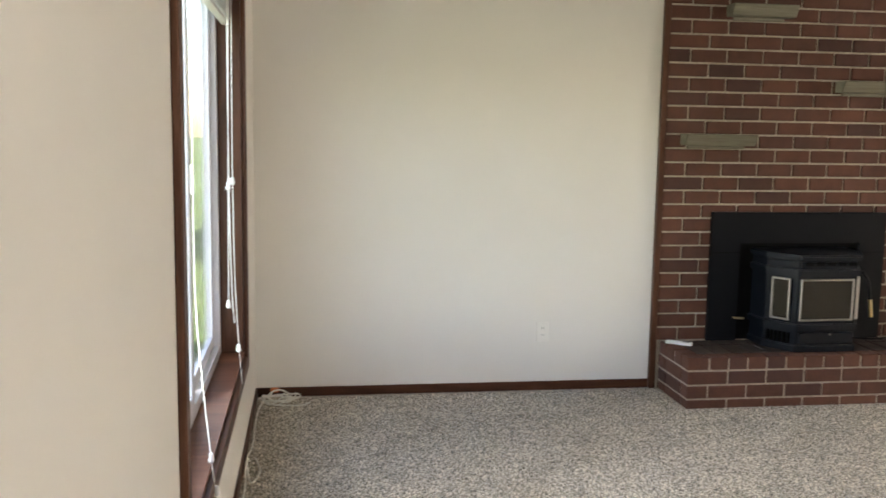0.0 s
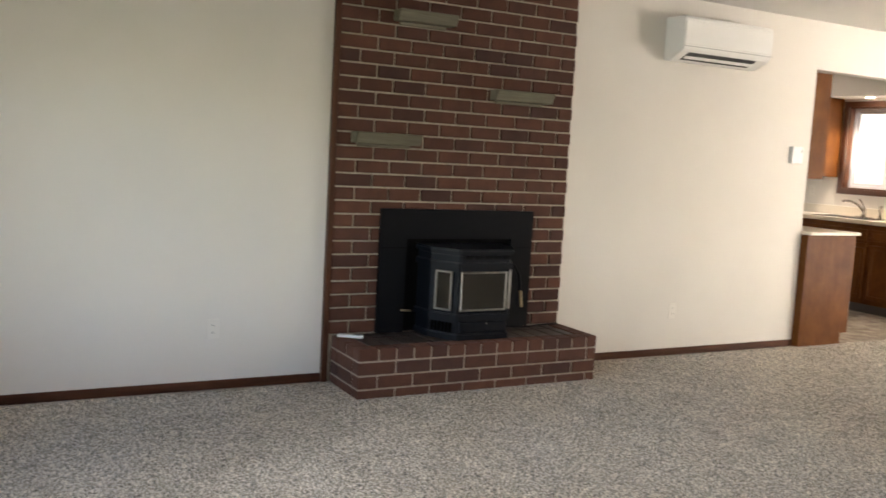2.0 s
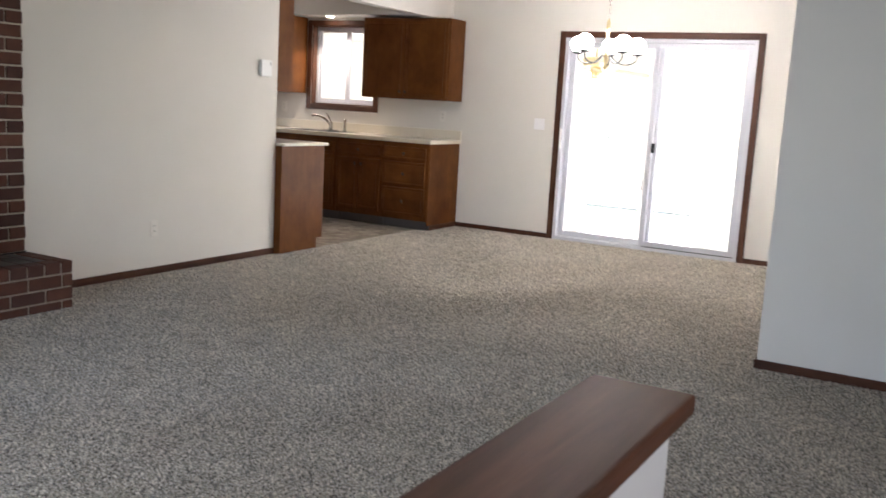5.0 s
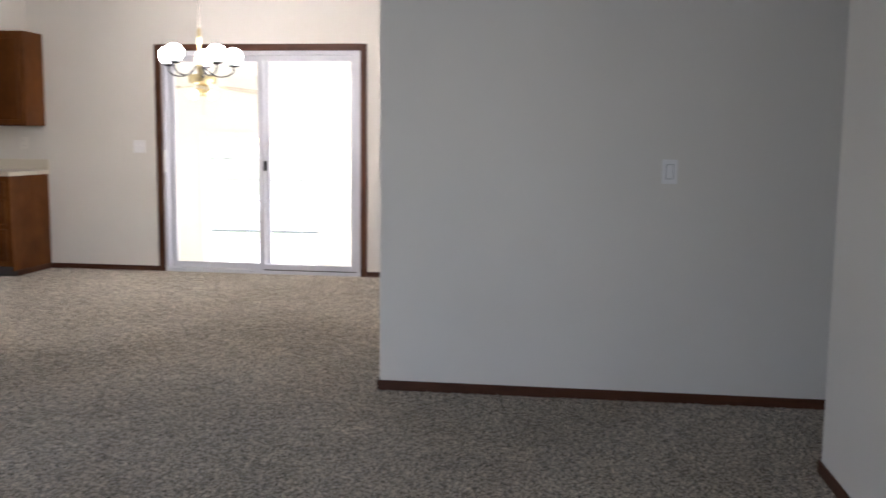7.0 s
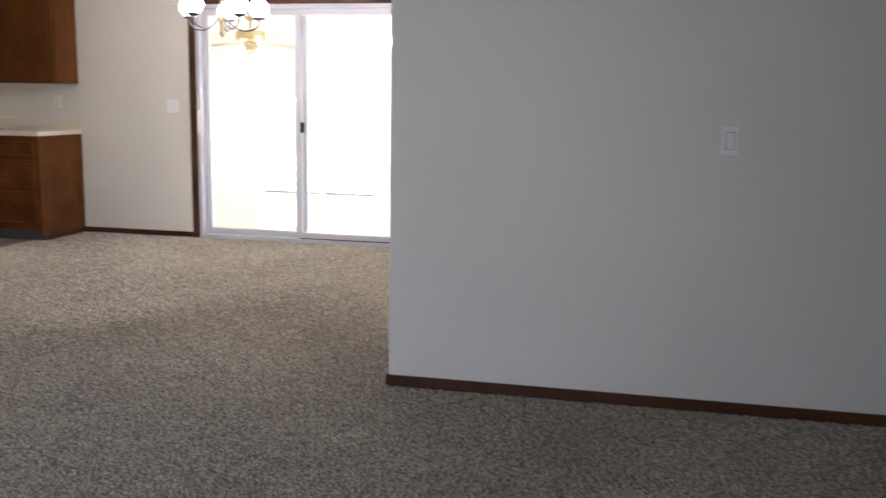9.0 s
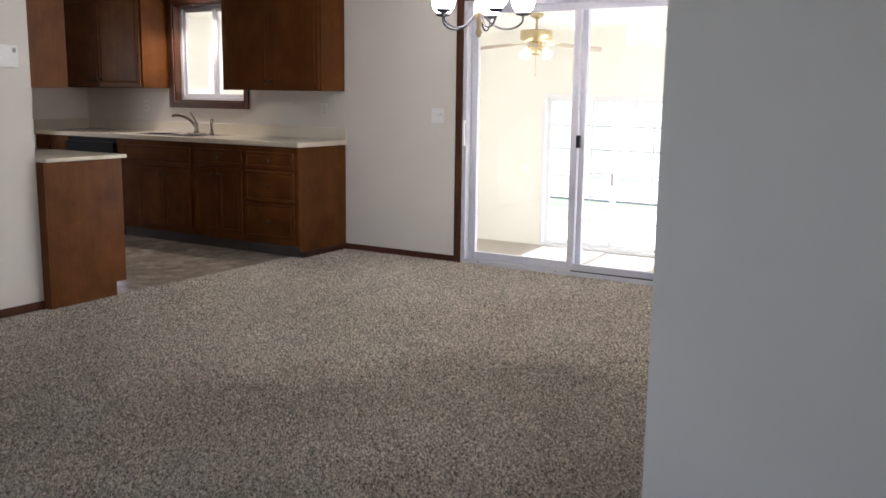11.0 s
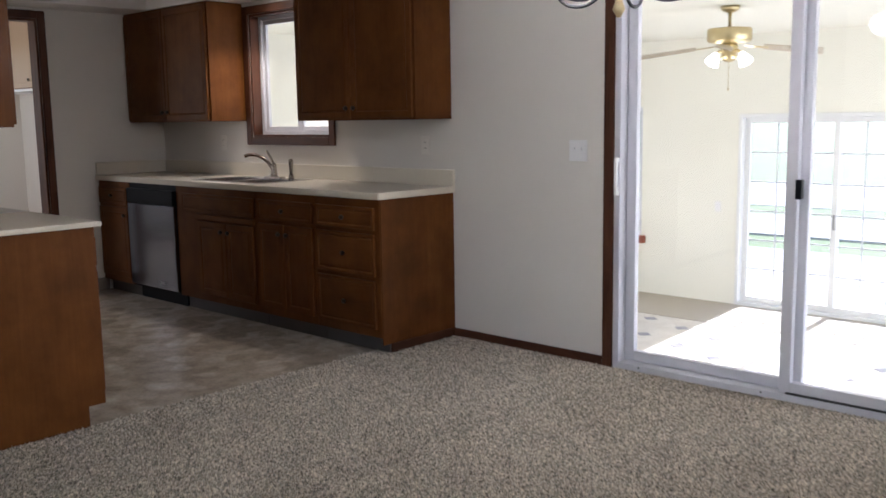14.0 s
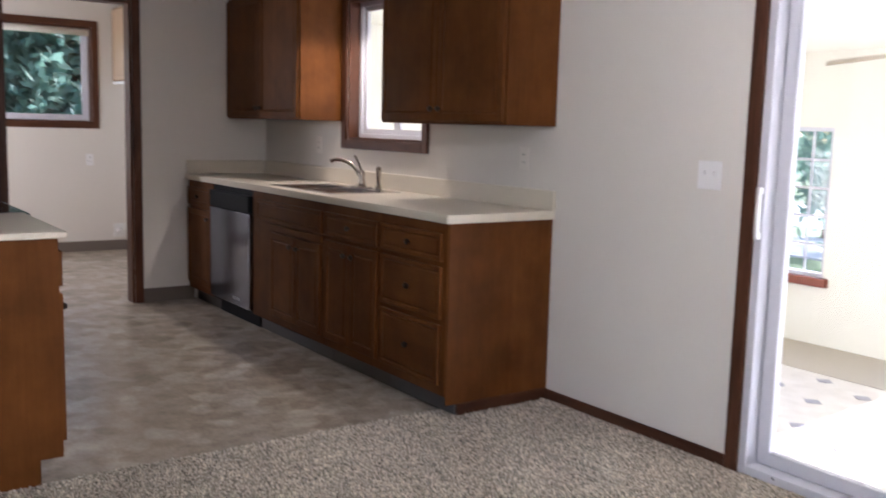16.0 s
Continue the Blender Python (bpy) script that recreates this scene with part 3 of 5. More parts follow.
solid("trim_fireplace", box(2.722, 2.758, YB - 0.035, YB, 0.0, CEIL, 0.004, 1), M_TRIM, "dark brown wood strip beside the brick", "trim")
solid("trim_doorway", join(box(KD[1], KD[1] + 0.06, YK - 0.016, YK, 0, KD[3] + 0.06, 0.004, 1), box(KD[0] - 0.06, KD[0], YK - 0.016, YK, 0, KD[3] + 0.06, 0.004, 1),
      box(KD[0], KD[1], YK - 0.016, YK, KD[3], KD[3] + 0.06, 0.004, 1), box(KD[1] - 0.018, KD[1], YK, YK + 0.12, 0, KD[3] - 0.018), box(KD[0], KD[0] + 0.018, YK, YK + 0.12, 0, KD[3] - 0.018),
      box(KD[0], KD[1], YK, YK + 0.12, KD[3] - 0.018, KD[3]), box(KD[1], KD[1] + 0.06, YK + 0.12, YK + 0.136, 0, KD[3] + 0.06)), M_TRIM, "dark stained door casing to the utility room", "door casing")


# ---- windows and glazed doors ----


def frame_parts(win, axis, a0, a1, u0, u1, z0, z1, w, material, name="window_frame"):
    """Four bars of a rectangular frame as one mitred mesh."""
    def b(p, q, r, s):
        return box(a0, a1, p, q, r, s, 0.003, 1) if axis == "x" else box(p, q, a0, a1, r, s, 0.003, 1)
    return part(name, join(b(u0, u0 + w, z0, z1), b(u1 - w, u1, z0, z1), b(u0 + w, u1 - w, z0, z0 + w), b(u0 + w, u1 - w, z1 - w, z1)), material, win)


def pane(win, axis, a, u0, u1, z0, z1):
    bm = box(a - 0.003, a + 0.003, u0, u1, z0, z1) if axis == "x" else box(u0, u1, a - 0.003, a + 0.003, z0, z1)
    ob = part("pane", bm, M_GLASS, win)
    ob.visible_shadow = False
    return ob


# picture window with deep stained jamb
w1 = thing("window_1", (XL, 3.55, PW[2]), "white sliding picture window in a deep dark-stained wooden jamb", "window", "", "structure")
part("jamb_side", box(XL - 0.14, XL + 0.001, PW[1] - 0.02, PW[1], PW[2] + 0.02, PW[3] - 0.02), M_TRIM, w1)
part("jamb_side", box(XL - 0.14, XL + 0.001, PW[0], PW[0] + 0.02, PW[2] + 0.02, PW[3] - 0.02), M_TRIM, w1)
part("jamb_head", box(XL - 0.14, XL + 0.001, PW[0], PW[1], PW[3] - 0.02, PW[3]), M_TRIMY, w1)
part("window_sill", box(XL - 0.14, XL + 0.001, PW[0], PW[1], PW[2], PW[2] + 0.02), M_CAP, w1, "worn dark-stained wooden sill")
part("casing", box(XL, XL + 0.02, PW[0] - 0.06, PW[0], PW[2] - 0.06, PW[3] + 0.06, 0.004, 1), M_TRIM, w1)
part("casing", box(XL, XL + 0.02, PW[1], PW[1] + 0.06, PW[2] - 0.06, PW[3] + 0.06, 0.004, 1), M_TRIM, w1)
part("casing", box(XL, XL + 0.02, PW[0], PW[1], PW[2] - 0.06, PW[2], 0.004, 1), M_TRIMY, w1)
part("casing", box(XL, XL + 0.02, PW[0], PW[1], PW[3], PW[3] + 0.06, 0.004, 1), M_TRIMY, w1)
frame_parts(w1, "x", XL - 0.158, XL - 0.10, PW[0] + 0.02, PW[1] - 0.02, PW[2] + 0.02, PW[3] - 0.02, 0.045, M_VINYLW)
mid = (PW[0] + PW[1]) / 2
frame_parts(w1, "x", XL - 0.15, XL - 0.125, mid - 0.03, PW[1] - 0.065, PW[2] + 0.065, PW[3] - 0.065, 0.05, M_VINYLW, "sash")
frame_parts(w1, "x", XL - 0.124, XL - 0.100, PW[0] + 0.065, mid + 0.03, PW[2] + 0.065, PW[3] - 0.065, 0.05, M_VINYLW, "sash")
pane(w1, "x", XL - 0.137, mid + 0.02, PW[1] - 0.115, PW[2] + 0.115, PW[3] - 0.115)
pane(w1, "x", XL - 0.112, PW[0] + 0.115, mid - 0.02, PW[2] + 0.115, PW[3] - 0.115)
part("latch", box(XL - 0.100, XL - 0.085, mid - 0.012, mid + 0.012, 1.26, 1.36, 0.004), M_WHITE, w1)

# raised mini blind with its cords
bl = thing("window_blind", (XL - 0.05, 3.55, PW[3] - 0.06), "raised white mini blind with hanging cords in the window", "blind")
part("headrail", box(XL - 0.075, XL - 0.045, PW[0] + 0.025, PW[1] - 0.025, PW[3] - 0.05, PW[3] - 0.021, 0.003), M_WHITE, bl)
stack = join(*[box(XL - 0.078, XL - 0.042, PW[0] + 0.03, PW[1] - 0.03, PW[3] - 0.056 - 0.0045 * i, PW[3] - 0.0535 - 0.0045 * i) for i in range(26)])
part("slat_stack", stack, M_WHITE, bl)
part("bottom_rail", box(XL - 0.075, XL - 0.045, PW[0] + 0.03, PW[1] - 0.03, PW[3] - 0.195, PW[3] - 0.177, 0.004), M_WHITE, bl)


def pull_cord(points, beads):
    part("cord", tube(points, 0.0022, 6), M_CORD, bl)
    for x, y, z in beads:
        part("cord_bead", lathe([(0.003, -0.017), (0.009, -0.013), (0.010, -0.004), (0.006, 0.003), (0.0075, 0.011), (0.003, 0.016)], (x, y, z), 12), M_WHITE, bl, "white plastic cord tassel", True)


pull_cord([(XL - 0.02, 4.22, 2.07), (XL - 0.021, 4.16, 1.6), (XL - 0.02, 4.10, 1.25), (XL - 0.02, 4.075, 1.0), (XL - 0.02, 4.05, 0.80)], [(XL - 0.02, 4.10, 1.255), (XL - 0.02, 4.05, 0.79)])
pull_cord([(XL - 0.012, 4.26, 2.07), (XL - 0.012, 4.22, 1.5), (XL - 0.010, 4.19, 1.26), (XL - 0.004, 4.16, 0.9), (XL + 0.012, 4.12, 0.60), (XL + 0.026, 4.10, 0.45)], [(XL - 0.010, 4.19, 1.27), (XL + 0.011, 4.12, 0.595)])
pull_cord([(XL - 0.028, 4.24, 2.07), (XL - 0.026, 4.20, 1.6), (XL - 0.020, 4.15, 1.1), (XL - 0.012, 4.125, 0.82), (XL - 0.004, 4.12, 0.70)], [(XL - 0.024, 4.185, 1.268)])
pull_cord([(XL - 0.05, 3.30, 1.93), (XL - 0.05, 3.25, 1.5), (XL - 0.045, 3.20, 1.0), (XL - 0.02, 3.12, 0.75), (XL + 0.008, 3.06, 0.53), (XL + 0.026, 3.05, 0.38)], [(XL + 0.010, 3.055, 0.52), (XL + 0.024, 3.05, 0.42)])

# patio sliding door to the sunroom
d1 = thing("door_1", (XR, 3.18, 0), "white vinyl sliding glass door, closed, in dark wood casing", "sliding door", "", "structure")
part("casing", box(XR - 0.018, XR, SD[1], SD[1] + 0.06, 0, SD[3] + 0.06, 0.004, 1), M_TRIM, d1)
part("casing", box(XR - 0.018, XR, SD[0] - 0.06, SD[0], 0, SD[3] + 0.06, 0.004, 1), M_TRIM, d1)
part("casing", box(XR - 0.018, XR, SD[0], SD[1], SD[3], SD[3] + 0.06, 0.004, 1), M_TRIMY, d1)
frame_parts(d1, "x", XR - 0.004, XR + 0.12, SD[0], SD[1], 0.0, SD[3], 0.036, M_VINYLW, "door_frame")
lf = frame_parts(d1, "x", XR + 0.062, XR + 0.10, 3.11, SD[1] - 0.038, 0.038, SD[3] - 0.038, 0.055, M_VINYLW, "door_panel")
rf = frame_parts(d1, "x", XR + 0.012, XR + 0.05, SD[0] + 0.038, 3.20, 0.038, SD[3] - 0.038, 0.055, M_VINYLW, "door_panel")
pane(d1, "x", XR + 0.08, 3.165, SD[1] - 0.09, 0.09, SD[3] - 0.09)
pane(d1, "x", XR + 0.03, SD[0] + 0.09, 3.145, 0.09, SD[3] - 0.09)
part("latch", box(XR - 0.016, XR + 0.014, 3.115, 3.145, 0.965, 1.055, 0.004), M_BLACK, d1, "black plastic door latch")
part("door_handle", join(box(XR - 0.03, XR - 0.014, 4.085, 4.102, 0.94, 1.14, 0.005), box(XR - 0.02, XR - 0.003, 4.085, 4.102, 0.94, 0.965, 0.003), box(XR - 0.02, XR - 0.003, 4.085, 4.102, 1.115, 1.14, 0.003)), M_WHITE, d1, "white pull handle")
for y in (3.952, 3.278):
    part("screw", cyl((XR - 0.0035, y, 0.024), (XR - 0.006, y, 0.024), 0.005, 0.005, 8), M_SLOT, d1, "small dark screw head")
# dark strip drawn in for the shaded gap under the right panel
part("gap_shade_strip", box(XR - 0.003, XR + 0.012, SD[0] + 0.04, 3.16, 0.037, 0.044), M_SLOT, d1)


def casement(name, axis, a, s, hole, label, cased, meet, sill=None):
    """A white framed window with stained casing on the room side s of plane a."""
    u0, u1, z0, z1 = hole
    at = (a, (u0 + u1) / 2, z0) if axis == "x" else ((u0 + u1) / 2, a, z0)
    w = thing(name, at, label, "window", "", "structure")
    def b(d0, d1, p, q, r, t, bev=0.003):
        lo, hi = sorted((a + s * d0, a + s * d1))
        return box(lo, hi, p, q, r, t, bev, 1) if axis == "x" else box(p, q, lo, hi, r, t, bev, 1)
    if cased:
        hz = M_TRIMY if axis == "x" else M_TRIMH
        part("casing", b(0, 0.018, u0 - 0.06, u0, z0 - 0.06, z1 + 0.06), M_TRIM, w)
        part("casing", b(0, 0.018, u1, u1 + 0.06, z0 - 0.06, z1 + 0.06), M_TRIM, w)
        part("casing", b(0, 0.018, u0, u1, z0 - 0.06, z0), hz, w)
        part("casing", b(0, 0.018, u0, u1, z1, z1 + 0.06), hz, w)
        part("jamb", join(b(-0.08, 0.001, u0, u0 + 0.015, z0, z1), b(-0.08, 0.001, u1 - 0.015, u1, z0, z1), b(-0.08, 0.001, u0 + 0.015, u1 - 0.015, z0, z0 + 0.015), b(-0.08, 0.001, u0 + 0.015, u1 - 0.015, z1 - 0.015, z1)), M_TRIM, w)
    lo, hi = sorted((a - s * 0.145, a - s * 0.08))
    frame_parts(w, axis, lo, hi, u0 + 0.001, u1 - 0.001, z0 + 0.001, z1 - 0.001, 0.04, M_VINYLW)
    um = u0 + (u1 - u0) * meet
    lo, hi = sorted((a - s * 0.125, a - s * 0.10))
    for p, q in ((u0 + 0.04, um), (um, u1 - 0.04)):
        frame_parts(w, axis, lo, hi, p + 0.001, q - 0.001, z0 + 0.041, z1 - 0.041, 0.032, M_VINYLW, "sash")
        pane(w, axis, (lo + hi) / 2, p + 0.03, q - 0.03, z0 + 0.07, z1 - 0.07)
    return w


casement("window_2", "x", XR, -1, KW, "white sliding kitchen window in dark wood casing over the sink", True, 0.5)
w3 = casement("window_3", "y", YU, -1, UW, "white utility window in dark casing with trees outside", True, 0.45)
part("roller_blind", cyl((UW[0] + 0.02, YU + 0.03, UW[3] - 0.05), (UW[1] - 0.02, YU + 0.03, UW[3] - 0.05), 0.035), M_CORD, w3, "rolled-up cream window shade", True)
# entry window added out of view, to hold the fill light
w6 = thing("window_6", (1.75, YH - 0.06, EW[2]), "white fixed entry window, added out of view", "window", "", "structure")
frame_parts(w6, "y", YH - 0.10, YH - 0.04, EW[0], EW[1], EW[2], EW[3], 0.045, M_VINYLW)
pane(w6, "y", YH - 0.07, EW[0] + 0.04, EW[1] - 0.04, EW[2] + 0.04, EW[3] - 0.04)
casement("window_5", "y", SY1, -1, LW, "white sunroom side window", False, 0.5)

d2 = thing("door_2", (SX, 5.02, SZ), "white sunroom patio door with divided panes", "sliding door", "", "structure")
frame_parts(d2, "x", SX - 0.02, SX + 0.12, SS[0], SS[1], SS[2], SS[3], 0.04, M_SUNFRAME, "door_frame")
for p, q, a in ((SS[0] + 0.04, 4.975, SX + 0.03), (4.91, SS[1] - 0.04, SX + 0.07)):
    leaf = frame_parts(d2, "x", a, a + 0.035, p, q, SS[2] + 0.04, SS[3] - 0.04, 0.058, M_SUNFRAME, "door_panel")
    pane(d2, "x", a + 0.017, p + 0.05, q - 0.05, SS[2] + 0.09, SS[3] - 0.09)
    for k in (1, 2):
        y = p + 0.058 + (q - p - 0.116) * k / 3
        part("glazing_bar", box(a + 0.007, a + 0.013, y - 0.008, y + 0.008, SS[2] + 0.10, SS[3] - 0.10), M_VINYLW, leaf)
    for k in range(1, 6):
        z = SS[2] + 0.098 + (SS[3] - SS[2] - 0.196) * k / 6
        part("glazing_bar", box(a + 0.0075, a + 0.0125, p + 0.06, q - 0.06, z - 0.008, z + 0.008), M_VINYLW, leaf)
part("door_handle", join(box(SX - 0.012, SX + 0.006, 4.925, 4.945, 0.14, 0.30, 0.005), box(SX + 0.004, SX + 0.031, 4.925, 4.945, 0.14, 0.165, 0.003), box(SX + 0.004, SX + 0.031, 4.925, 4.945, 0.275, 0.30, 0.003)), M_GRAY, d2, "grey pull handle")

w4 = thing("window_4", (SX, 7.67, SW[2]), "white divided sunroom window with a red-stained sill", "window", "", "structure")
frame_parts(w4, "x", SX + 0.02, SX + 0.12, SW[0], SW[1], SW[2], SW[3], 0.04, M_VINYLW)
pane(w4, "x", SX + 0.07, SW[0] + 0.03, SW[1] - 0.03, SW[2] + 0.03, SW[3] - 0.03)
for k in (1, 2, 3):
    y = SW[0] + 0.04 + (SW[1] - SW[0] - 0.08) * k / 4
    part("glazing_bar", box(SX + 0.055, SX + 0.065, y - 0.012, y + 0.012, SW[2] + 0.04, SW[3] - 0.04), M_VINYLW, w4)
for k in range(1, 5):
    z = SW[2] + 0.04 + (SW[3] - SW[2] - 0.08) * k / 5
    part("glazing_bar", box(SX + 0.056, SX + 0.064, SW[0] + 0.04, SW[1] - 0.04, z - 0.012, z + 0.012), M_VINYLW, w4)
part("window_sill", box(SX - 0.07, SX + 0.02, SW[0] - 0.06, SW[1] + 0.06, SW[2] - 0.09, SW[2], 0.008), M_REDSILL, w4, "red-stained wooden sill")

# ---- living room things ----
hw = thing("half_wall", (1.3, 0.825, 0), "low white stair wall with a dark stained wood cap", "half wall", "", "structure")
part("wall_body", box(XL + 0.013, 2.135, 0.772, 0.890, 0, 0.895), M_WALL, hw)
cap = box(XL + 0.013, 2.178, 0.748, 0.912, 0.895, 0.927, 0.009, 3)
part("cap", cap, M_CAP, hw, "dark reddish-brown varnished wood cap")
part("baseboard", join(box(XL + 0.013, 2.147, 0.760, 0.772, 0, BB), box(XL + 0.013, 2.147, 0.890, 0.902, 0, BB), box(2.135, 2.147, 0.772, 0.890, 0, BB)), M_TRIMH, hw)

# pellet stove insert
FX, FY = 3.615, 5.06                   # middle of the stove's front, front plane
st = thing("pellet_stove", (FX, 5.25, 0.285), "black cast pellet stove insert with bay glass front", "stove")
part("surround_panel", slab("y", YB - 0.055, YB - 0.026, 3.056, 4.149, 0.286, 1.045, [(3.235, 3.985, 0.286, 0.862)]), M_PANELB, st, "flat black metal surround panel")
for xs in ((3.062, 3.23), (3.99, 4.143)):
    part("panel_seam", box(xs[0], xs[1], YB - 0.0562, YB - 0.0548, 0.806, 0.810), M_STOVESHADE, st)
bay = [(FX - 0.30, YB - 0.03), (FX - 0.292, 5.235), (FX - 0.185, FY), (FX + 0.175, FY), (FX + 0.275, 5.235), (FX + 0.285, YB - 0.03)]


def grown(o, d):
    return [(FX + (x - FX) * (1 + d / 0.3), y - (d if y < 5.4 else 0)) for x, y in o]


part("body", prism(grown(bay, -0.012), 0.305, 0.80, 0.006), M_STOVE, st)
part("base", prism(grown(bay, 0.0), 0.286, 0.325, 0.006), M_STOVE, st)
part("lower_band", prism(grown(bay, 0.004), 0.405, 0.445, 0.006), M_STOVE, st)
part("upper_band", prism(grown(bay, 0.004), 0.715, 0.755, 0.006), M_STOVE, st)
part("top", prism(grown(bay, 0.012), 0.80, 0.835, 0.010), M_STOVE, st)
for i in range(5):
    part("top_vent", box(FX - 0.15 + i * 0.065, FX - 0.105 + i * 0.065, FY - 0.001, FY + 0.004, 0.775, 0.795, 0.002, 1), M_STOVESHADE, st)
# slots low on the left bay face, a plain ash drawer on the front
bay_dir = Vector((0.107, -0.175, 0)).normalized()
bay_out = Vector((bay_dir.y, -bay_dir.x, 0))
for i in range(6):
    p = Vector((FX - 0.292, 5.235, 0)) + bay_dir * (0.028 + i * 0.025)
    b = box(0, 0.013, -0.003, 0.012, 0.335, 0.392, 0.002, 1)
    bmesh.ops.transform(b, matrix=Matrix(((bay_dir.x, bay_out.x, 0, p.x), (bay_dir.y, bay_out.y, 0, p.y), (0, 0, 1, 0), (0, 0, 0, 1))), verts=b.verts)
    bmesh.ops.recalc_face_normals(b, faces=b.faces)
    part("grille_slot", b, M_STOVESHADE, st)
part("ash_drawer", box(FX - 0.165, FX + 0.165, FY + 0.002, FY + 0.02, 0.335, 0.398, 0.004, 1), M_STOVE, st)
part("screw", cyl((FX + 0.02, FY + 0.003, 0.386), (FX + 0.02, FY - 0.002, 0.386), 0.005, 0.005, 10), M_TRIMMETAL, st)


def stove_glass(c0, c1, z0, z1, out):
    """A framed glass between two plan points of the bay, pushed out by out."""
    p, q = Vector((*c0, 0)), Vector((*c1, 0))
    d = (q - p).normalized()
    n = Vector((d.y, -d.x, 0))
    m = Matrix((( d.x, n.x, 0, p.x), (d.y, n.y, 0, p.y), (0, 0, 1, 0), (0, 0, 0, 1)))
    L = (q - p).length
    fr = join(box(0, L, out - 0.012, out + 0.006, z0, z0 + 0.011, 0.003, 1), box(0, L, out - 0.012, out + 0.006, z1 - 0.011, z1, 0.003, 1), box(0, 0.011, out - 0.012, out + 0.006, z0 + 0.011, z1 - 0.011, 0.003, 1), box(L - 0.011, L, out - 0.012, out + 0.006, z0 + 0.011, z1 - 0.011, 0.003, 1))
    gl = box(0.011, L - 0.011, out - 0.012, out - 0.004, z0 + 0.011, z1 - 0.011)
    for b in (fr, gl):
        bmesh.ops.transform(b, matrix=m, verts=b.verts)
        bmesh.ops.recalc_face_normals(b, faces=b.faces)
    door = part("glass_frame", fr, M_TRIMMETAL, st, "bright nickel glass trim")
    part("glass", gl, M_STOVEGLASS, door)


stove_glass((FX - 0.170, FY + 0.012), (FX + 0.152, FY + 0.012), 0.462, 0.70, 0.006)
stove_glass((FX - 0.268, 5.196), (FX - 0.207, FY + 0.040), 0.462, 0.70, 0.010)
stove_glass((FX + 0.196, FY + 0.042), (FX + 0.252, 5.196), 0.462, 0.70, 0.003)
hn = part("door_handle", tube([(FX + 0.285, 5.205, 0.72), (FX + 0.325, 5.20, 0.66), (FX + 0.345, 5.205, 0.55)], 0.008, 8), M_BLACK, st, "black door lever", True)
part("coil_grip", join(*[lathe([(0.009, -0.005), (0.0135, 0.0), (0.009, 0.005)], (FX + 0.346 + i * 0.0012, 5.205, 0.55 - i * 0.0095), 12) for i in range(11)]), M_BRASS, hn, "brass coil grip", True)
# dark sheet added for the shade behind the stove, inside the surround's opening
part("recess_shade_plate", box(3.23, 3.99, YB - 0.0255, YB - 0.0245, 0.286, 0.866), M_STOVESHADE, st)
part("lever", tube([(3.215, YB - 0.0555, 0.424), (3.215, YB - 0.075, 0.425), (3.27, YB - 0.078, 0.422)], 0.006, 8), M_BRASS, st, "small brass damper lever", True)

rm = thing("remote_control", (2.86, 5.32, 0.283), "white remote control lying on the hearth edge", "remote")
b = box(-0.075, 0.075, -0.022, 0.022, 0, 0.018, 0.005)
bmesh.ops.transform(b, matrix=pose(2.86, 5.32, 0.283, 0, 0, -35), verts=b.verts)
part("case", b, M_WHITE, rm)
b = box(0.02, 0.06, -0.014, 0.014, 0.018, 0.0195)
bmesh.ops.transform(b, matrix=pose(2.86, 5.32, 0.283, 0, 0, -35), verts=b.verts)
part("display", b, M_GRAY, rm)

tb = solid("stove_power_cord", tube([(3.98, YB - 0.06, 0.289), (4.10, YB - 0.10, 0.289), (4.25, YB - 0.05, 0.289), (4.36, YB - 0.06, 0.290), (4.42, YB - 0.03, 0.289)], 0.004), M_BLACK, "black power cord lying along the hearth", "cord", "thing", True)

# mini split heat pump
X0, X1, Z0, Z1 = 5.19, 6.04, 2.125, 2.42
mn = thing("heat_pump_head", ((X0 + X1) / 2, YB - 0.1, Z0), "white wall-mounted mini-split heat pump unit", "heat pump")
bm = bmesh.new()
prof = [(YB - 0.001, Z0), (YB - 0.06, Z0), (YB - 0.185, Z0 + 0.06), (YB - 0.203, Z0 + 0.10), (YB - 0.205, Z1 - 0.03), (YB - 0.19, Z1), (YB - 0.001, Z1)]
lo = [bm.verts.new((X0, y, z)) for y, z in prof]
hi = [bm.verts.new((X1, y, z)) for y, z in prof]
bm.faces.new(lo)
bm.faces.new(hi[::-1])
for i in range(len(prof)):
    j = (i + 1) % len(prof)
    bm.faces.new((lo[j], lo[i], hi[i], hi[j]))
bmesh.ops.recalc_face_normals(bm, faces=bm.faces)
bmesh.ops.bevel(bm, geom=bm.edges[:], offset=0.008, segments=2, affect="EDGES")
part("case", bm, M_WHITE, mn)
b = box(X0 + 0.08, X1 - 0.12, -0.050, 0.050, -0.002, 0.004, 0.002)
bmesh.ops.transform(b, matrix=Matrix.Translation((0, YB - 0.125, Z0 + 0.0305)) @ Matrix.Rotation(radians(-25.6), 4, "X"), verts=b.verts)
part("outlet_opening", b, M_SLOT, mn, "dark air outlet slot")
b = box(X0 + 0.08, X1 - 0.12, -0.012, 0.012, -0.003, 0.003, 0.002)
bmesh.ops.transform(b, matrix=Matrix.Translation((0, YB - 0.128, Z0 + 0.022)) @ Matrix.Rotation(radians(-40), 4, "X"), verts=b.verts)
part("louvre", b, M_WHITE, mn)
part("panel_seam", box(X0 + 0.004, X1 - 0.004, YB - 0.207, YB - 0.204, Z0 + 0.088, Z0 + 0.091), M_GRAY, mn)

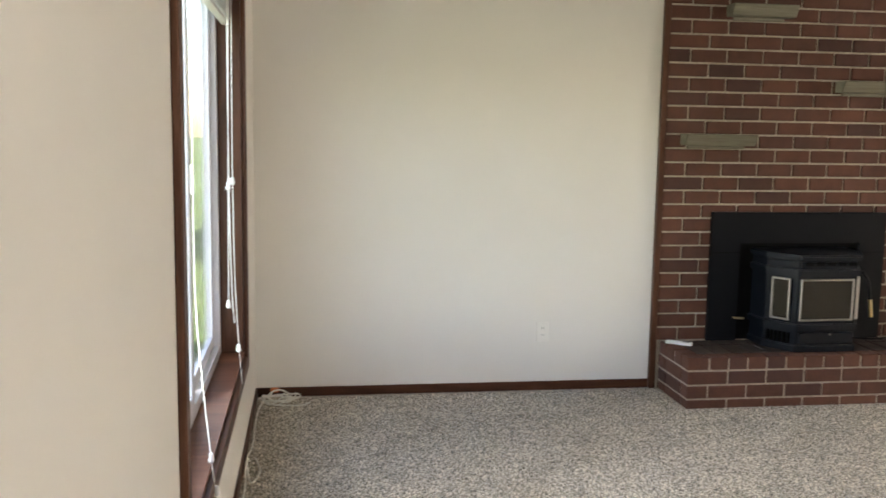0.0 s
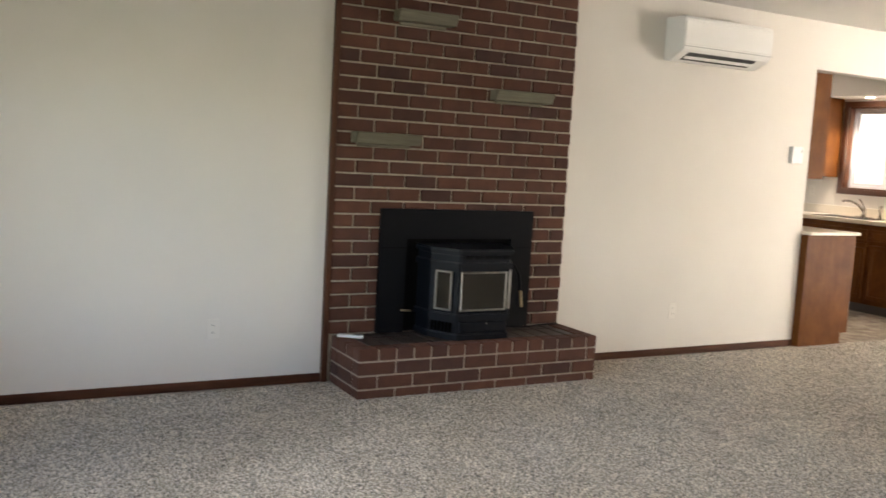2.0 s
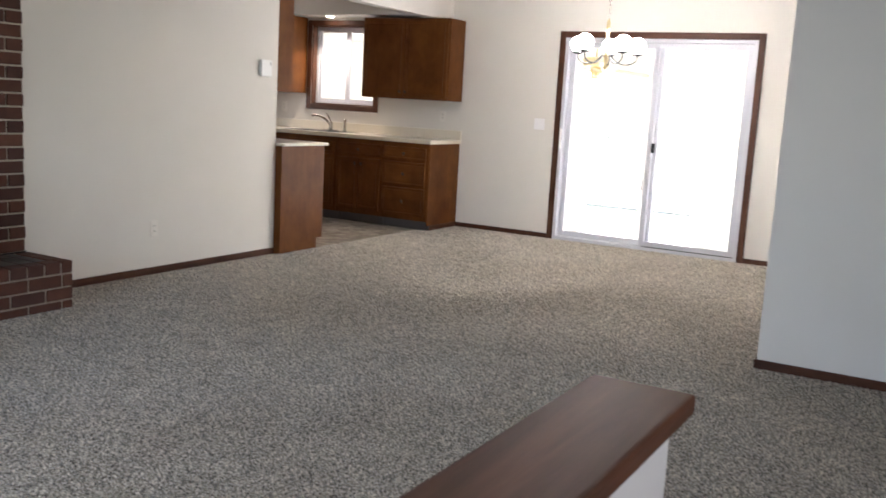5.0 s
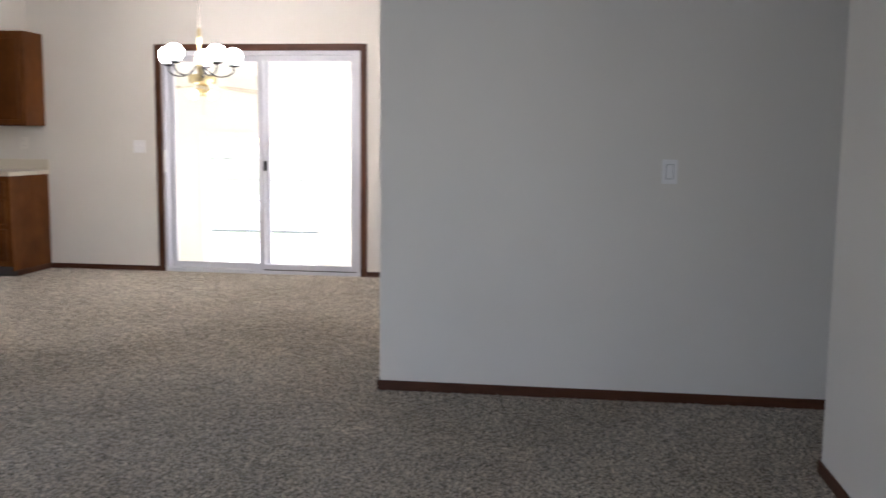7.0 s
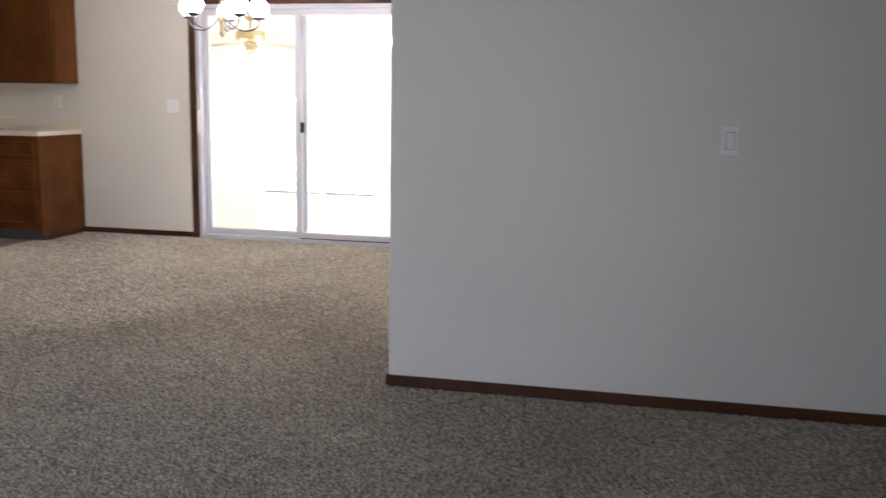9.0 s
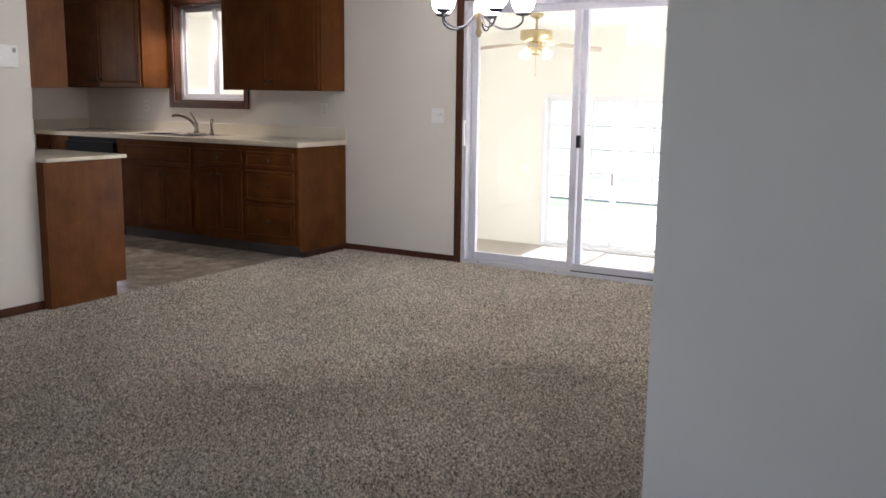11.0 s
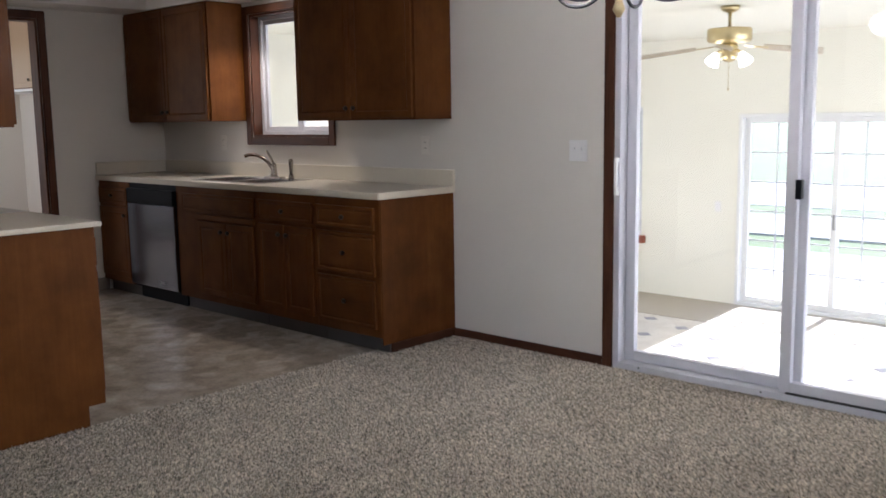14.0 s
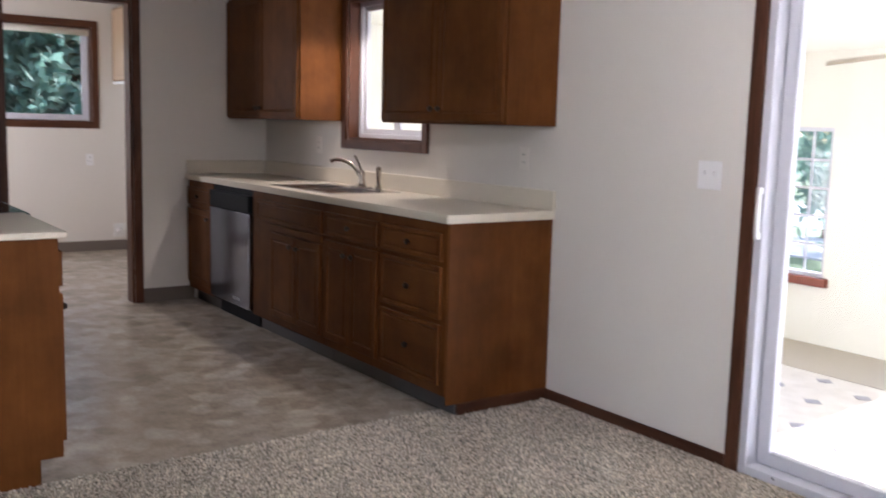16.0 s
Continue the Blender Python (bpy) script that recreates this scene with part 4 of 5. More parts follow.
th = thing("thermostat", (6.64, YB, 1.47), "white wall thermostat with a small grey display", "thermostat")
part("backplate", box(6.545, 6.695, YB - 0.006, YB, 1.462, 1.592, 0.003), M_WHITE, th)
part("case", box(6.545, 6.645, YB - 0.032, YB - 0.006, 1.462, 1.592, 0.006), M_WHITE, th)
part("display", box(6.653, 6.68, YB - 0.0075, YB - 0.006, 1.55, 1.575), M_GRAY, th)


def wall_plate(name, axis, a, s, u, z, label, gang=1, style="outlet", group="", material=None):
    """A cover plate on plane a facing s, centred at (u, z)."""
    material = material or M_PLATE
    at = (a, u, z) if axis == "x" else (u, a, z)
    p = thing(name, at, label, "outlet" if style == "outlet" else "light switch", group)
    def b(d0, d1, u0, u1, z0, z1, bev=0.0015):
        lo, hi = sorted((a + s * d0, a + s * d1))
        return box(lo, hi, u + u0, u + u1, z + z0, z + z1, bev, 1) if axis == "x" else box(u + u0, u + u1, lo, hi, z + z0, z + z1, bev, 1)
    hw_ = 0.036 + 0.023 * (gang - 1)
    part("plate", b(0, 0.005, -hw_, hw_, -0.058, 0.058, 0.003), material, p)
    for g in range(gang):
        c0 = (g - (gang - 1) / 2) * 0.046
        if style == "outlet":
            for dz in (-0.02, 0.02):
                rc = part("receptacle", b(0.005, 0.0075, c0 - 0.016, c0 + 0.016, dz - 0.014, dz + 0.014), material, p)
                part("slot", join(b(0.0075, 0.0079, c0 - 0.008, c0 - 0.005, dz - 0.004, dz + 0.006, 0), b(0.0075, 0.0079, c0 + 0.005, c0 + 0.008, dz - 0.004, dz + 0.006, 0)), M_SLOT, rc)
        elif style == "rocker":
            # grey strip drawn in as the shadow line round the rocker
            part("surround", b(0.0045, 0.0056, c0 - 0.0185, c0 + 0.0185, -0.0355, 0.0355, 0), M_GRAY, p, "thin grey strip for the shadow gap round the rocker")
            part("rocker", b(0.005, 0.010, c0 - 0.016, c0 + 0.016, -0.033, 0.033), material, p)
        else:
            part("toggle", b(0.005, 0.018, c0 - 0.005, c0 + 0.005, 0.0, 0.018), material, p)
    return p


wall_plate("wall_outlet", "y", YB, -1, 2.076, 0.345, "cream duplex outlet plate low on the cream wall", group="wall outlets", material=M_CREAM)
wall_plate("wall_outlet", "y", YB, -1, 5.468, 0.33, "cream duplex outlet plate low on the cream wall", group="wall outlets", material=M_CREAM)
wall_plate("wall_outlet", "x", XR, -1, 5.50, 1.19, "cream outlet plate above the kitchen worktop", group="wall outlets", material=M_CREAM)
wall_plate("wall_outlet", "x", XR, -1, 7.72, 1.19, "cream outlet plate above the kitchen worktop", group="wall outlets", material=M_CREAM)
wall_plate("light_switch", "x", XG, -1, -0.088, 1.13, "white rocker switch plate on the partition wall", 1, "rocker")
wall_plate("light_switch", "x", XR, -1, 4.345, 1.172, "white double toggle switch beside the sliding door", 2, "toggle")
wall_plate("wall_outlet", "y", YU, -1, 9.02, 0.92, "white outlet plate in the utility room", group="wall outlets")

# coiled cables in the corner under the window
cb = thing("coaxial_cables", (0.58, 5.32, 0), "loose coil of white cable on the carpet", "cable")
for k in range(4):
    r0 = random.Random(k)
    pts = []
    for i in range(13):
        a = i * 0.62 + k
        r = 0.060 + 0.024 * r0.random()
        pts.append((0.56 + 0.012 * k + r * 1.15 * math.cos(a), 5.31 - 0.012 * k + r * math.sin(a), 0.006 + 0.010 * k + 0.03 * r0.random()))
    part("loop", tube(pts, 0.004, 6), M_CORD, cb)
part("lead", tube([(0.56, 5.21, 0.02), (0.64, 5.21, 0.015), (0.70, 5.22, 0.012), (0.745, 5.24, 0.02)], 0.004, 6), M_CORD, cb)
part("lead", tube([(0.50, 5.30, 0.03), (0.475, 5.05, 0.02), (0.478, 4.6, 0.012), (0.47, 4.3, 0.05), (0.478, 4.1, 0.012), (0.485, 3.85, 0.05), (0.478, 3.6, 0.01), (0.48, 3.2, 0.008), (0.478, 2.8, 0.008)], 0.0035, 6), M_CORD, cb)
part("lead", tube([(0.50, 4.45, 0.008), (0.53, 4.28, 0.008), (0.50, 4.12, 0.02), (0.475, 4.25, 0.07), (0.48, 4.4, 0.012)], 0.0035, 6), M_CORD, cb)
part("plug", box(0.53, 0.575, 5.355, 5.38, 0.045, 0.07, 0.006), mat("orange_plug", (0.55, 0.16, 0.05), 0.5), cb, "orange cable connector")

# ---- kitchen ----
BF, BT = 8.99, 0.904                    # face of the base cabinets, top of the boxes
BACK = XR - 0.002


def base_unit(y0, y1, label, end=False):
    u = thing("base_cabinet", ((BF + BACK) / 2, (y0 + y1) / 2, 0), label, "cabinet", "base cabinets along the window wall")
    part("body", box(BF, BACK, y0 + 0.001, y1 - 0.001, 0.095, BT, 0.002, 1), M_CAB, u)
    part("toe_kick", box(BF + 0.065, BACK, y0 + 0.004, y1 - 0.001, -0.003, 0.095), M_KICK, u, "dark vinyl toe kick")
    return u


def drawer(u, y0, y1, z0, z1, rim=0.022):
    f = part("drawer_front", panel_front(BF, -1, y0, y1, z0, z1, 0.019, rim), M_CABH, u)
    knob(f, BF - 0.019, -1, (y0 + y1) / 2, (z0 + z1) / 2)


def door(u, y0, y1, z0, z1, handles):
    f = part("door", panel_front(BF, -1, y0, y1, z0, z1, 0.019, 0.05), M_CAB, u)
    for y in handles:
        knob(f, BF - 0.019, -1, y, z1 - 0.06)


u = base_unit(5.275, 5.85, "stained oak base cabinet with three drawers")
drawer(u, 5.31, 5.83, 0.725, 0.855)
drawer(u, 5.31, 5.83, 0.455, 0.70)
drawer(u, 5.31, 5.83, 0.145, 0.43)
part("end_panel", box(BF + 0.005, BACK, 5.269, 5.2755, 0.055, BT), M_CAB, u)
part("end_trim", box(BF + 0.07, BACK, 5.265, 5.2735, -0.002, 0.055), M_TRIMH, u)
u = base_unit(5.85, 6.45, "stained oak base cabinet with a drawer above two doors")
drawer(u, 5.87, 6.43, 0.725, 0.855)
door(u, 5.87, 6.147, 0.145, 0.70, (6.11,))
door(u, 6.153, 6.43, 0.145, 0.70, (6.19,))
u = base_unit(6.45, 7.435, "stained oak sink base cabinet with a false drawer front")
part("false_front", panel_front(BF, -1, 6.47, 7.345, 0.725, 0.855, 0.019, 0.022), M_CABH, u)
door(u, 6.485, 6.795, 0.145, 0.665, (6.755,))
door(u, 6.801, 7.145, 0.145, 0.665, (6.84,))
part("apron", box(BF - 0.018, BF, 6.47, 7.16, 0.675, 0.715, 0.003, 1), M_CABH, u)
u = base_unit(8.115, YK - 0.008, "narrow stained oak base cabinet beside the dishwasher")
drawer(u, 8.135, 8.58, 0.725, 0.855)
door(u, 8.135, 8.58, 0.145, 0.70, (8.17,))

dw = thing("dishwasher", (9.3, 7.72, 0), "stainless steel dishwasher with a black control panel", "dishwasher")
part("body", box(BF + 0.005, BACK, 7.437, 8.113, 0.095, BT - 0.002), M_BLACK, dw)
part("door_panel", box(BF - 0.026, BF + 0.004, 7.442, 8.108, 0.115, 0.745, 0.006), M_DSTEEL, dw, "brushed stainless door")
part("control_panel", box(BF - 0.030, BF + 0.004, 7.442, 8.108, 0.75, 0.862, 0.006), M_BLACK, dw, "black control strip")
part("kick_plate", box(BF + 0.055, BACK, 7.442, 8.108, -0.003, 0.094), M_BLACK, dw)
part("badge", box(BF - 0.0275, BF - 0.0262, 7.60, 7.70, 0.155, 0.172), M_GRAY, dw)

wt = thing("worktop", (9.3, 6.95, BT), "cream laminate worktop with a low backsplash", "worktop")
SK = (9.06, 9.47, 6.53, 7.29)          # sink cut-out
bm = plate(BT, 0.943, 8.965, XR, 5.252, YK, [SK])
bmesh.ops.bevel(bm, geom=[e for e in bm.edges if all(abs(v.co.x - 8.965) < 1e-4 for v in e.verts) or all(abs(v.co.y - 5.252) < 1e-4 for v in e.verts)], offset=0.006, segments=2, affect="EDGES")
part("top", bm, M_TOP, wt)
part("backsplash", box(XR - 0.02, XR, 5.252, YK - 0.02, 0.943, 1.043, 0.005), M_TOP, wt)
part("backsplash", box(8.975, XR - 0.0205, YK - 0.02, YK, 0.943, 1.043, 0.005), M_TOP, wt)

sk = thing("sink", (9.26, 6.91, 0.80), "stainless steel double-bowl kitchen sink", "sink")
bm = bmesh.new()
for f in ((SK[0] - 0.015, SK[0] + 0.02, SK[2] - 0.015, SK[3] + 0.015), (SK[1] - 0.03, SK[1] + 0.055, SK[2] - 0.015, SK[3] + 0.015)):
    add_box(bm, f[0], f[1], f[2], f[3], 0.9435, 0.9475)
for y0, y1 in ((SK[2] - 0.015, SK[2] + 0.02), (6.895, 6.925), (SK[3] - 0.02, SK[3] + 0.015)):
    add_box(bm, SK[0] + 0.02, SK[1] - 0.03, y0, y1, 0.9435, 0.9475)
part("rim", bm, M_STEEL, sk)
for y0, y1 in ((SK[2] + 0.02, 6.895), (6.925, SK[3] - 0.02)):
    x0, x1 = SK[0] + 0.02, SK[1] - 0.03
    part("bowl", join(box(x0 - 0.004, x0, y0, y1, 0.76, 0.943), box(x1, x1 + 0.004, y0, y1, 0.76, 0.943), box(x0, x1, y0 - 0.004, y0, 0.76, 0.943), box(x0, x1, y1, y1 + 0.004, 0.76, 0.943), box(x0, x1, y0, y1, 0.755, 0.76)), M_STEEL, sk)
    part("drain", lathe([(0.04, 0), (0.045, 0.003), (0.02, 0.001)], ((x0 + x1) / 2, (y0 + y1) / 2, 0.76), 20), M_CHROME, sk)

fc = thing("kitchen_faucet", (9.50, 6.93, 0.9475), "satin nickel single-lever kitchen faucet", "faucet")
part("deck_plate", box(9.475, 9.525, 6.83, 7.03, 0.9476, 0.955, 0.003), M_CHROME, fc)
part("body", lathe([(0.026, 0), (0.024, 0.02), (0.019, 0.05), (0.020, 0.085), (0.012, 0.10)], (9.50, 6.93, 0.955), 20), M_CHROME, fc, "", True)
part("spout", tube([(9.50, 6.935, 1.001), (9.48, 6.99, 1.071), (9.45, 7.05, 1.106), (9.41, 7.10, 1.114), (9.385, 7.125, 1.101)], 0.0125, 12), M_CHROME, fc, "", True)
part("lever", tube([(9.50, 6.925, 1.036), (9.49, 6.95, 1.091), (9.485, 6.99, 1.141)], 0.008, 10), M_CHROME, fc, "", True)
sp = thing("side_sprayer", (9.50, 6.73, 0.9475), "satin nickel side sprayer beside the faucet", "sprayer")
part("base", lathe([(0.022, 0), (0.02, 0.012), (0.014, 0.03)], (9.50, 6.73, 0.9476), 18), M_CHROME, sp, "", True)
part("head", lathe([(0.011, 0.03), (0.012, 0.07), (0.017, 0.11), (0.018, 0.13), (0.008, 0.14)], (9.50, 6.73, 0.9476), 18), M_CHROME, sp, "", True)


def wall_unit(xf, xb, y0, y1, z0, z1, n, label, group):
    s = -1 if xf < xb else 1
    u = thing("wall_cabinet", ((xf + xb) / 2, (y0 + y1) / 2, z0), label, "cabinet", group)
    part("body", box(min(xf, xb), max(xf, xb), y0, y1, z0, z1, 0.002, 1), M_CAB, u)
    w = (y1 - y0 - 0.03) / n
    for i in range(n):
        a = y0 + 0.015 + i * w
        f = part("door", panel_front(xf, s, a + 0.002, a + w - 0.002, z0 + 0.012, z1 - 0.02, 0.019, 0.05), M_CAB, u)
        knob(f, xf + s * 0.019, s, a + (w - 0.035 if i % 2 == 0 else 0.035), z0 + 0.075)
    return u


wall_unit(9.302, XR - 0.002, 5.275, 6.376, 1.353, 2.203, 2, "stained oak wall cabinet with two doors beside the window", "wall cabinets")
wall_unit(9.302, XR - 0.002, 7.40, YK - 0.002, 1.36, 2.233, 2, "stained oak wall cabinet with two doors in the corner", "wall cabinets")
dl = thing("recessed_downlight", (9.44, 6.95, SOFF - 0.002), "small lit recessed downlight over the sink", "lamp")
part("ring", lathe([(0.055, -0.006), (0.058, 0.0), (0.04, 0.0005)], (9.44, 6.95, SOFF - 0.001), 20), M_WHITE, dl)
part("lens", cyl((9.44, 6.95, SOFF - 0.010), (9.44, 6.95, SOFF - 0.006), 0.040), M_DOWN, dl)

# peninsula side: end cabinet, range, wall cabinet above
PX = 7.345
pn = thing("base_cabinet", (7.0, 5.85, 0), "stained oak end cabinet beside the living room wall", "cabinet", "base cabinets on the range wall")
part("body", box(XK + 0.002, PX, 5.565, 6.10, 0.095, BT, 0.002, 1), M_CAB, pn)
part("plinth", box(XK + 0.002, PX - 0.08, 5.565, 6.10, -0.003, 0.095), M_CAB, pn)
part("end_panel", prism_y([(6.772, 0.0), (PX - 0.08, 0.0), (PX - 0.08, 0.095), (PX, 0.095), (PX, BT), (6.772, BT)], 5.372, 5.564), M_CAB, pn)
for y0, y1 in ((5.40, 6.08),):
    f = part("drawer_front", panel_front(PX, 1, y0, y1, 0.725, 0.855, 0.019, 0.022), M_CABH, pn)
    knob(f, PX + 0.019, 1, (y0 + y1) / 2, 0.79)
    f = part("door", panel_front(PX, 1, y0, y1, 0.145, 0.70, 0.019, 0.05), M_CAB, pn)
    knob(f, PX + 0.019, 1, y0 + 0.06, 0.64)
pw = thing("worktop", (7.05, 5.7, BT), "cream laminate worktop with a square front edge", "worktop")
part("top", box(6.772, 7.372, 5.345, 6.10, BT + 0.002, 0.930, 0.006), M_TOP, pw)
rg = thing("kitchen_range", (7.05, 6.49, 0), "black kitchen range with a glass cooktop", "range")
part("body", box(XK + 0.01, 7.36, 6.105, 6.86, -0.003, 0.90, 0.004), M_BLACK, rg)
part("oven_door", box(7.36, 7.39, 6.12, 6.845, 0.17, 0.74, 0.006), M_BLACK, rg)
part("handle", cyl((7.425, 6.16, 0.72), (7.425, 6.80, 0.72), 0.012), M_BLACK, rg)
part("cooktop", box(XK + 0.01, 7.40, 6.103, 6.862, 0.90, 0.925, 0.006), M_STOVEGLASS, rg)
part("backguard", box(XK + 0.01, XK + 0.08, 6.105, 6.86, 0.925, 1.09, 0.006), M_BLACK, rg)
pn2 = thing("base_cabinet", (7.0, 7.2, 0), "stained oak base cabinet past the range", "cabinet", "base cabinets on the range wall")
part("body", box(XK + 0.002, PX, 6.865, 7.66, -0.003, BT, 0.002, 1), M_CAB, pn2)
f = part("door", panel_front(PX, 1, 6.885, 7.64, 0.145, 0.855, 0.019, 0.05), M_CAB, pn2)
pw2 = thing("worktop", (7.05, 7.2, BT), "cream laminate worktop past the range", "worktop")
part("top", box(XK, 7.365, 6.865, 7.67, BT + 0.002, 0.930, 0.006), M_TOP, pw2)
wall_unit(7.115, XK + 0.002, 5.565, 6.10, 1.348, 2.203, 1, "stained oak wall cabinet above the end worktop", "wall cabinets")
wall_unit(7.115, XK + 0.002, 6.105, 6.86, 1.72, 2.203, 2, "short stained oak wall cabinet above the range", "wall cabinets")
hd = thing("range_hood", (6.98, 6.48, 1.58), "slim range hood below the short cabinet", "range hood")
part("shell", box(XK + 0.003, 7.22, 6.11, 6.855, 1.58, 1.718, 0.006), M_BLACK, hd)
part("filter", box(XK + 0.06, 7.17, 6.16, 6.80, 1.576, 1.582), M_STEEL, hd)

# utility room
uc = thing("utility_cabinet", (9.4, 10.6, 1.70), "pale wall cabinet over the laundry space", "cabinet")
part("body", box(9.27, XR - 0.002, 9.7, YU - 0.01, 1.70, 2.42, 0.003, 1), M_CABH, uc)
for i in range(3):
    a = 9.72 + i * 0.585
    f = part("door", panel_front(9.27, -1, a, a + 0.575, 1.71, 2.40, 0.019, 0.05), mat("pale_oak", (0.50, 0.36, 0.24), 0.45), uc)
    knob(f, 9.251, -1, a + 0.06, 1.78)
part("light_rail", box(9.26, XR - 0.002, 9.7, YU - 0.01, 1.675, 1.70, 0.003), M_WHITE, uc, "white bottom rail")
vt = thing("dryer_outlet", (9.30, YU, 0.20), "white laundry hose box low on the wall", "hose box")
part("plate", box(9.24, 9.40, YU - 0.02, YU, 0.13, 0.27, 0.006), M_WHITE, vt)
part("valve", cyl((9.30, YU - 0.07, 0.20), (9.30, YU - 0.02, 0.20), 0.03), M_WHITE, vt, "", True)

# ---- dining chandelier ----
CX, CY = 8.0, 3.085
ch = thing("chandelier", (CX, CY, CEIL), "five-arm chandelier with lit white globe shades", "chandelier")
part("canopy", lathe([(0.06, -0.005), (0.055, -0.02), (0.02, -0.035)], (CX, CY, CEIL), 20), M_BRASS, ch, "", True)
links = []
zc, i = CEIL - 0.03, 0
while zc > 2.06:
    ring = [(CX + (0.010 * math.cos(a) if i % 2 else 0), CY + (0 if i % 2 else 0.010 * math.cos(a)), zc - 0.016 + 0.019 * math.sin(a)) for a in [k * math.pi / 4 for k in range(9)]]
    links.append(tube(ring, 0.0022, 5))
    zc -= 0.031
    i += 1
part("chain", join(*links), M_CHROME, ch)
part("stem", lathe([(0.008, 0.30), (0.016, 0.28), (0.019, 0.21), (0.012, 0.19), (0.014, 0.12), (0.028, 0.09), (0.03, 0.02), (0.018, 0.0), (0.012, -0.05), (0.02, -0.075), (0.006, -0.10)], (CX, CY, 1.765), 18), M_BRASS, ch, "brass centre column", True)
M_ARM = mat("pewter_arm", (0.04, 0.038, 0.042), 0.6, 0.3)
for k in range(5):
    a = radians(72 * k + 14)
    ca, sa = math.cos(a), math.sin(a)
    arm = part("arm", tube([(CX + r * ca, CY + r * sa, z) for r, z in ((0.02, 1.80), (0.07, 1.745), (0.13, 1.715), (0.20, 1.72), (0.245, 1.75), (0.25, 1.785))], 0.006, 8), M_ARM, ch, "pewter scroll arm", True)
    part("cup", lathe([(0.012, 0), (0.038, 0.008), (0.045, 0.02), (0.03, 0.024)], (CX + 0.25 * ca, CY + 0.25 * sa, 1.785), 18), M_ARM, arm, "", True)
    gl = [(0.03 if i == 0 else 0.065 * math.sin(math.pi * (0.12 + 0.88 * i / 12)) + (0.002 if i == 12 else 0), 0.065 - 0.065 * math.cos(math.pi * (0.12 + 0.88 * i / 12))) for i in range(13)]
    part("globe", lathe(gl, (CX + 0.25 * ca, CY + 0.25 * sa, 1.800), 24), M_GLOBE, arm, "lit white glass globe", True)

# ---- sunroom fan ----
QX, QY = 12.44, 4.855
fn = thing("ceiling_fan", (QX, QY, SC), "brass ceiling fan with four pale blades and lit shades", "ceiling fan")
part("canopy", lathe([(0.075, -0.001), (0.07, -0.03), (0.025, -0.055)], (QX, QY, SC), 20), M_BRASS, fn, "", True)
part("downrod", cyl((QX, QY, 2.04), (QX, QY, SC - 0.05), 0.013), M_BRASS, fn, "", True)
part("motor", lathe([(0.06, 0.13), (0.165, 0.12), (0.172, 0.11), (0.172, 0.03), (0.16, 0.015), (0.07, 0.0)], (QX, QY, 1.905), 32), M_BRASS, fn, "brass motor housing", True)
part("light_kit", lathe([(0.06, 0.0), (0.07, -0.02), (0.055, -0.09), (0.07, -0.11), (0.03, -0.14)], (QX, QY, 1.905), 20), M_BRASS, fn, "", True)
for k in range(4):
    a = radians(90 * k + 24)
    b = box(0.26, 0.70, -0.070, 0.070, -0.004, 0.004, 0.003, 1)
    for v in b.verts:
        if v.co.x > 0.6:
            v.co.y *= 0.93
        if v.co.x < 0.3:
            v.co.y *= 0.75
    m = Matrix.Translation((QX, QY, 1.905)) @ Matrix.Rotation(a, 4, "Z") @ Matrix.Rotation(radians(-17), 4, "X") @ Matrix.Rotation(radians(7), 4, "Y")
    bmesh.ops.transform(b, matrix=m, verts=b.verts)
    bd = part("blade", b, M_BLADE, fn, "pale wood-grain blade")
    c = box(0.12, 0.30, -0.02, 0.02, -0.007, -0.004, 0.001, 1)
    bmesh.ops.transform(c, matrix=m, verts=c.verts)
    part("blade_iron", c, M_BRASS, bd)
for k in range(4):
    a = radians(90 * k + 71)
    ca, sa = math.cos(a), math.sin(a)
    ar = part("lamp_arm", tube([(QX + 0.04 * ca, QY + 0.04 * sa, 1.84), (QX + 0.10 * ca, QY + 0.10 * sa, 1.85), (QX + 0.13 * ca, QY + 0.13 * sa, 1.82)], 0.010, 8), M_BRASS, fn, "", True)
    sh = lathe([(0.022, 0.0), (0.03, -0.02), (0.042, -0.05), (0.055, -0.085), (0.052, -0.086), (0.02, -0.02)], (0, 0, 0), 20)
    bmesh.ops.transform(sh, matrix=Matrix.Translation((QX + 0.135 * ca, QY + 0.135 * sa, 1.825)) @ Matrix.Rotation(a, 4, "Z") @ Matrix.Rotation(radians(-35), 4, "Y"), verts=sh.verts)
    part("shade", sh, M_FANSHADE, ar, "frosted cream glass shade", True)
part("pull_chain", join(tube([(QX, QY, 1.77), (QX, QY, 1.66), (QX, QY, 1.56)], 0.0025, 6), lathe([(0.004, -0.012), (0.010, 0), (0.004, 0.012)], (QX, QY, 1.55), 10)), M_BRASS, fn)
wall_plate("light_switch", "x", SX, -1, 6.22, 0.32, "white toggle switch beside the sunroom door", 1, "toggle")

# ---- outdoors ----
solid("ground", box(-150, 400, -250, 250, -1.3, -1.0), M_GRASS, "open lawn around the house reaching the horizon", "ground")
solid("patio", box(SX + 0.15, 20.5, 0, 9.5, -1.0, -0.92, 0.01), M_CONC, "pale concrete patio slab outside the sunroom", "patio")
solid("road", box(28.2, 36, -200, 200, -1.0, -0.985), M_CONC, "pale sunlit concrete street beyond the lawn", "road")
solid("pavement", box(22.6, 26.0, -200, 200, -1.0, -0.96), M_CONC, "pale wide concrete drive across the lawn", "pavement")


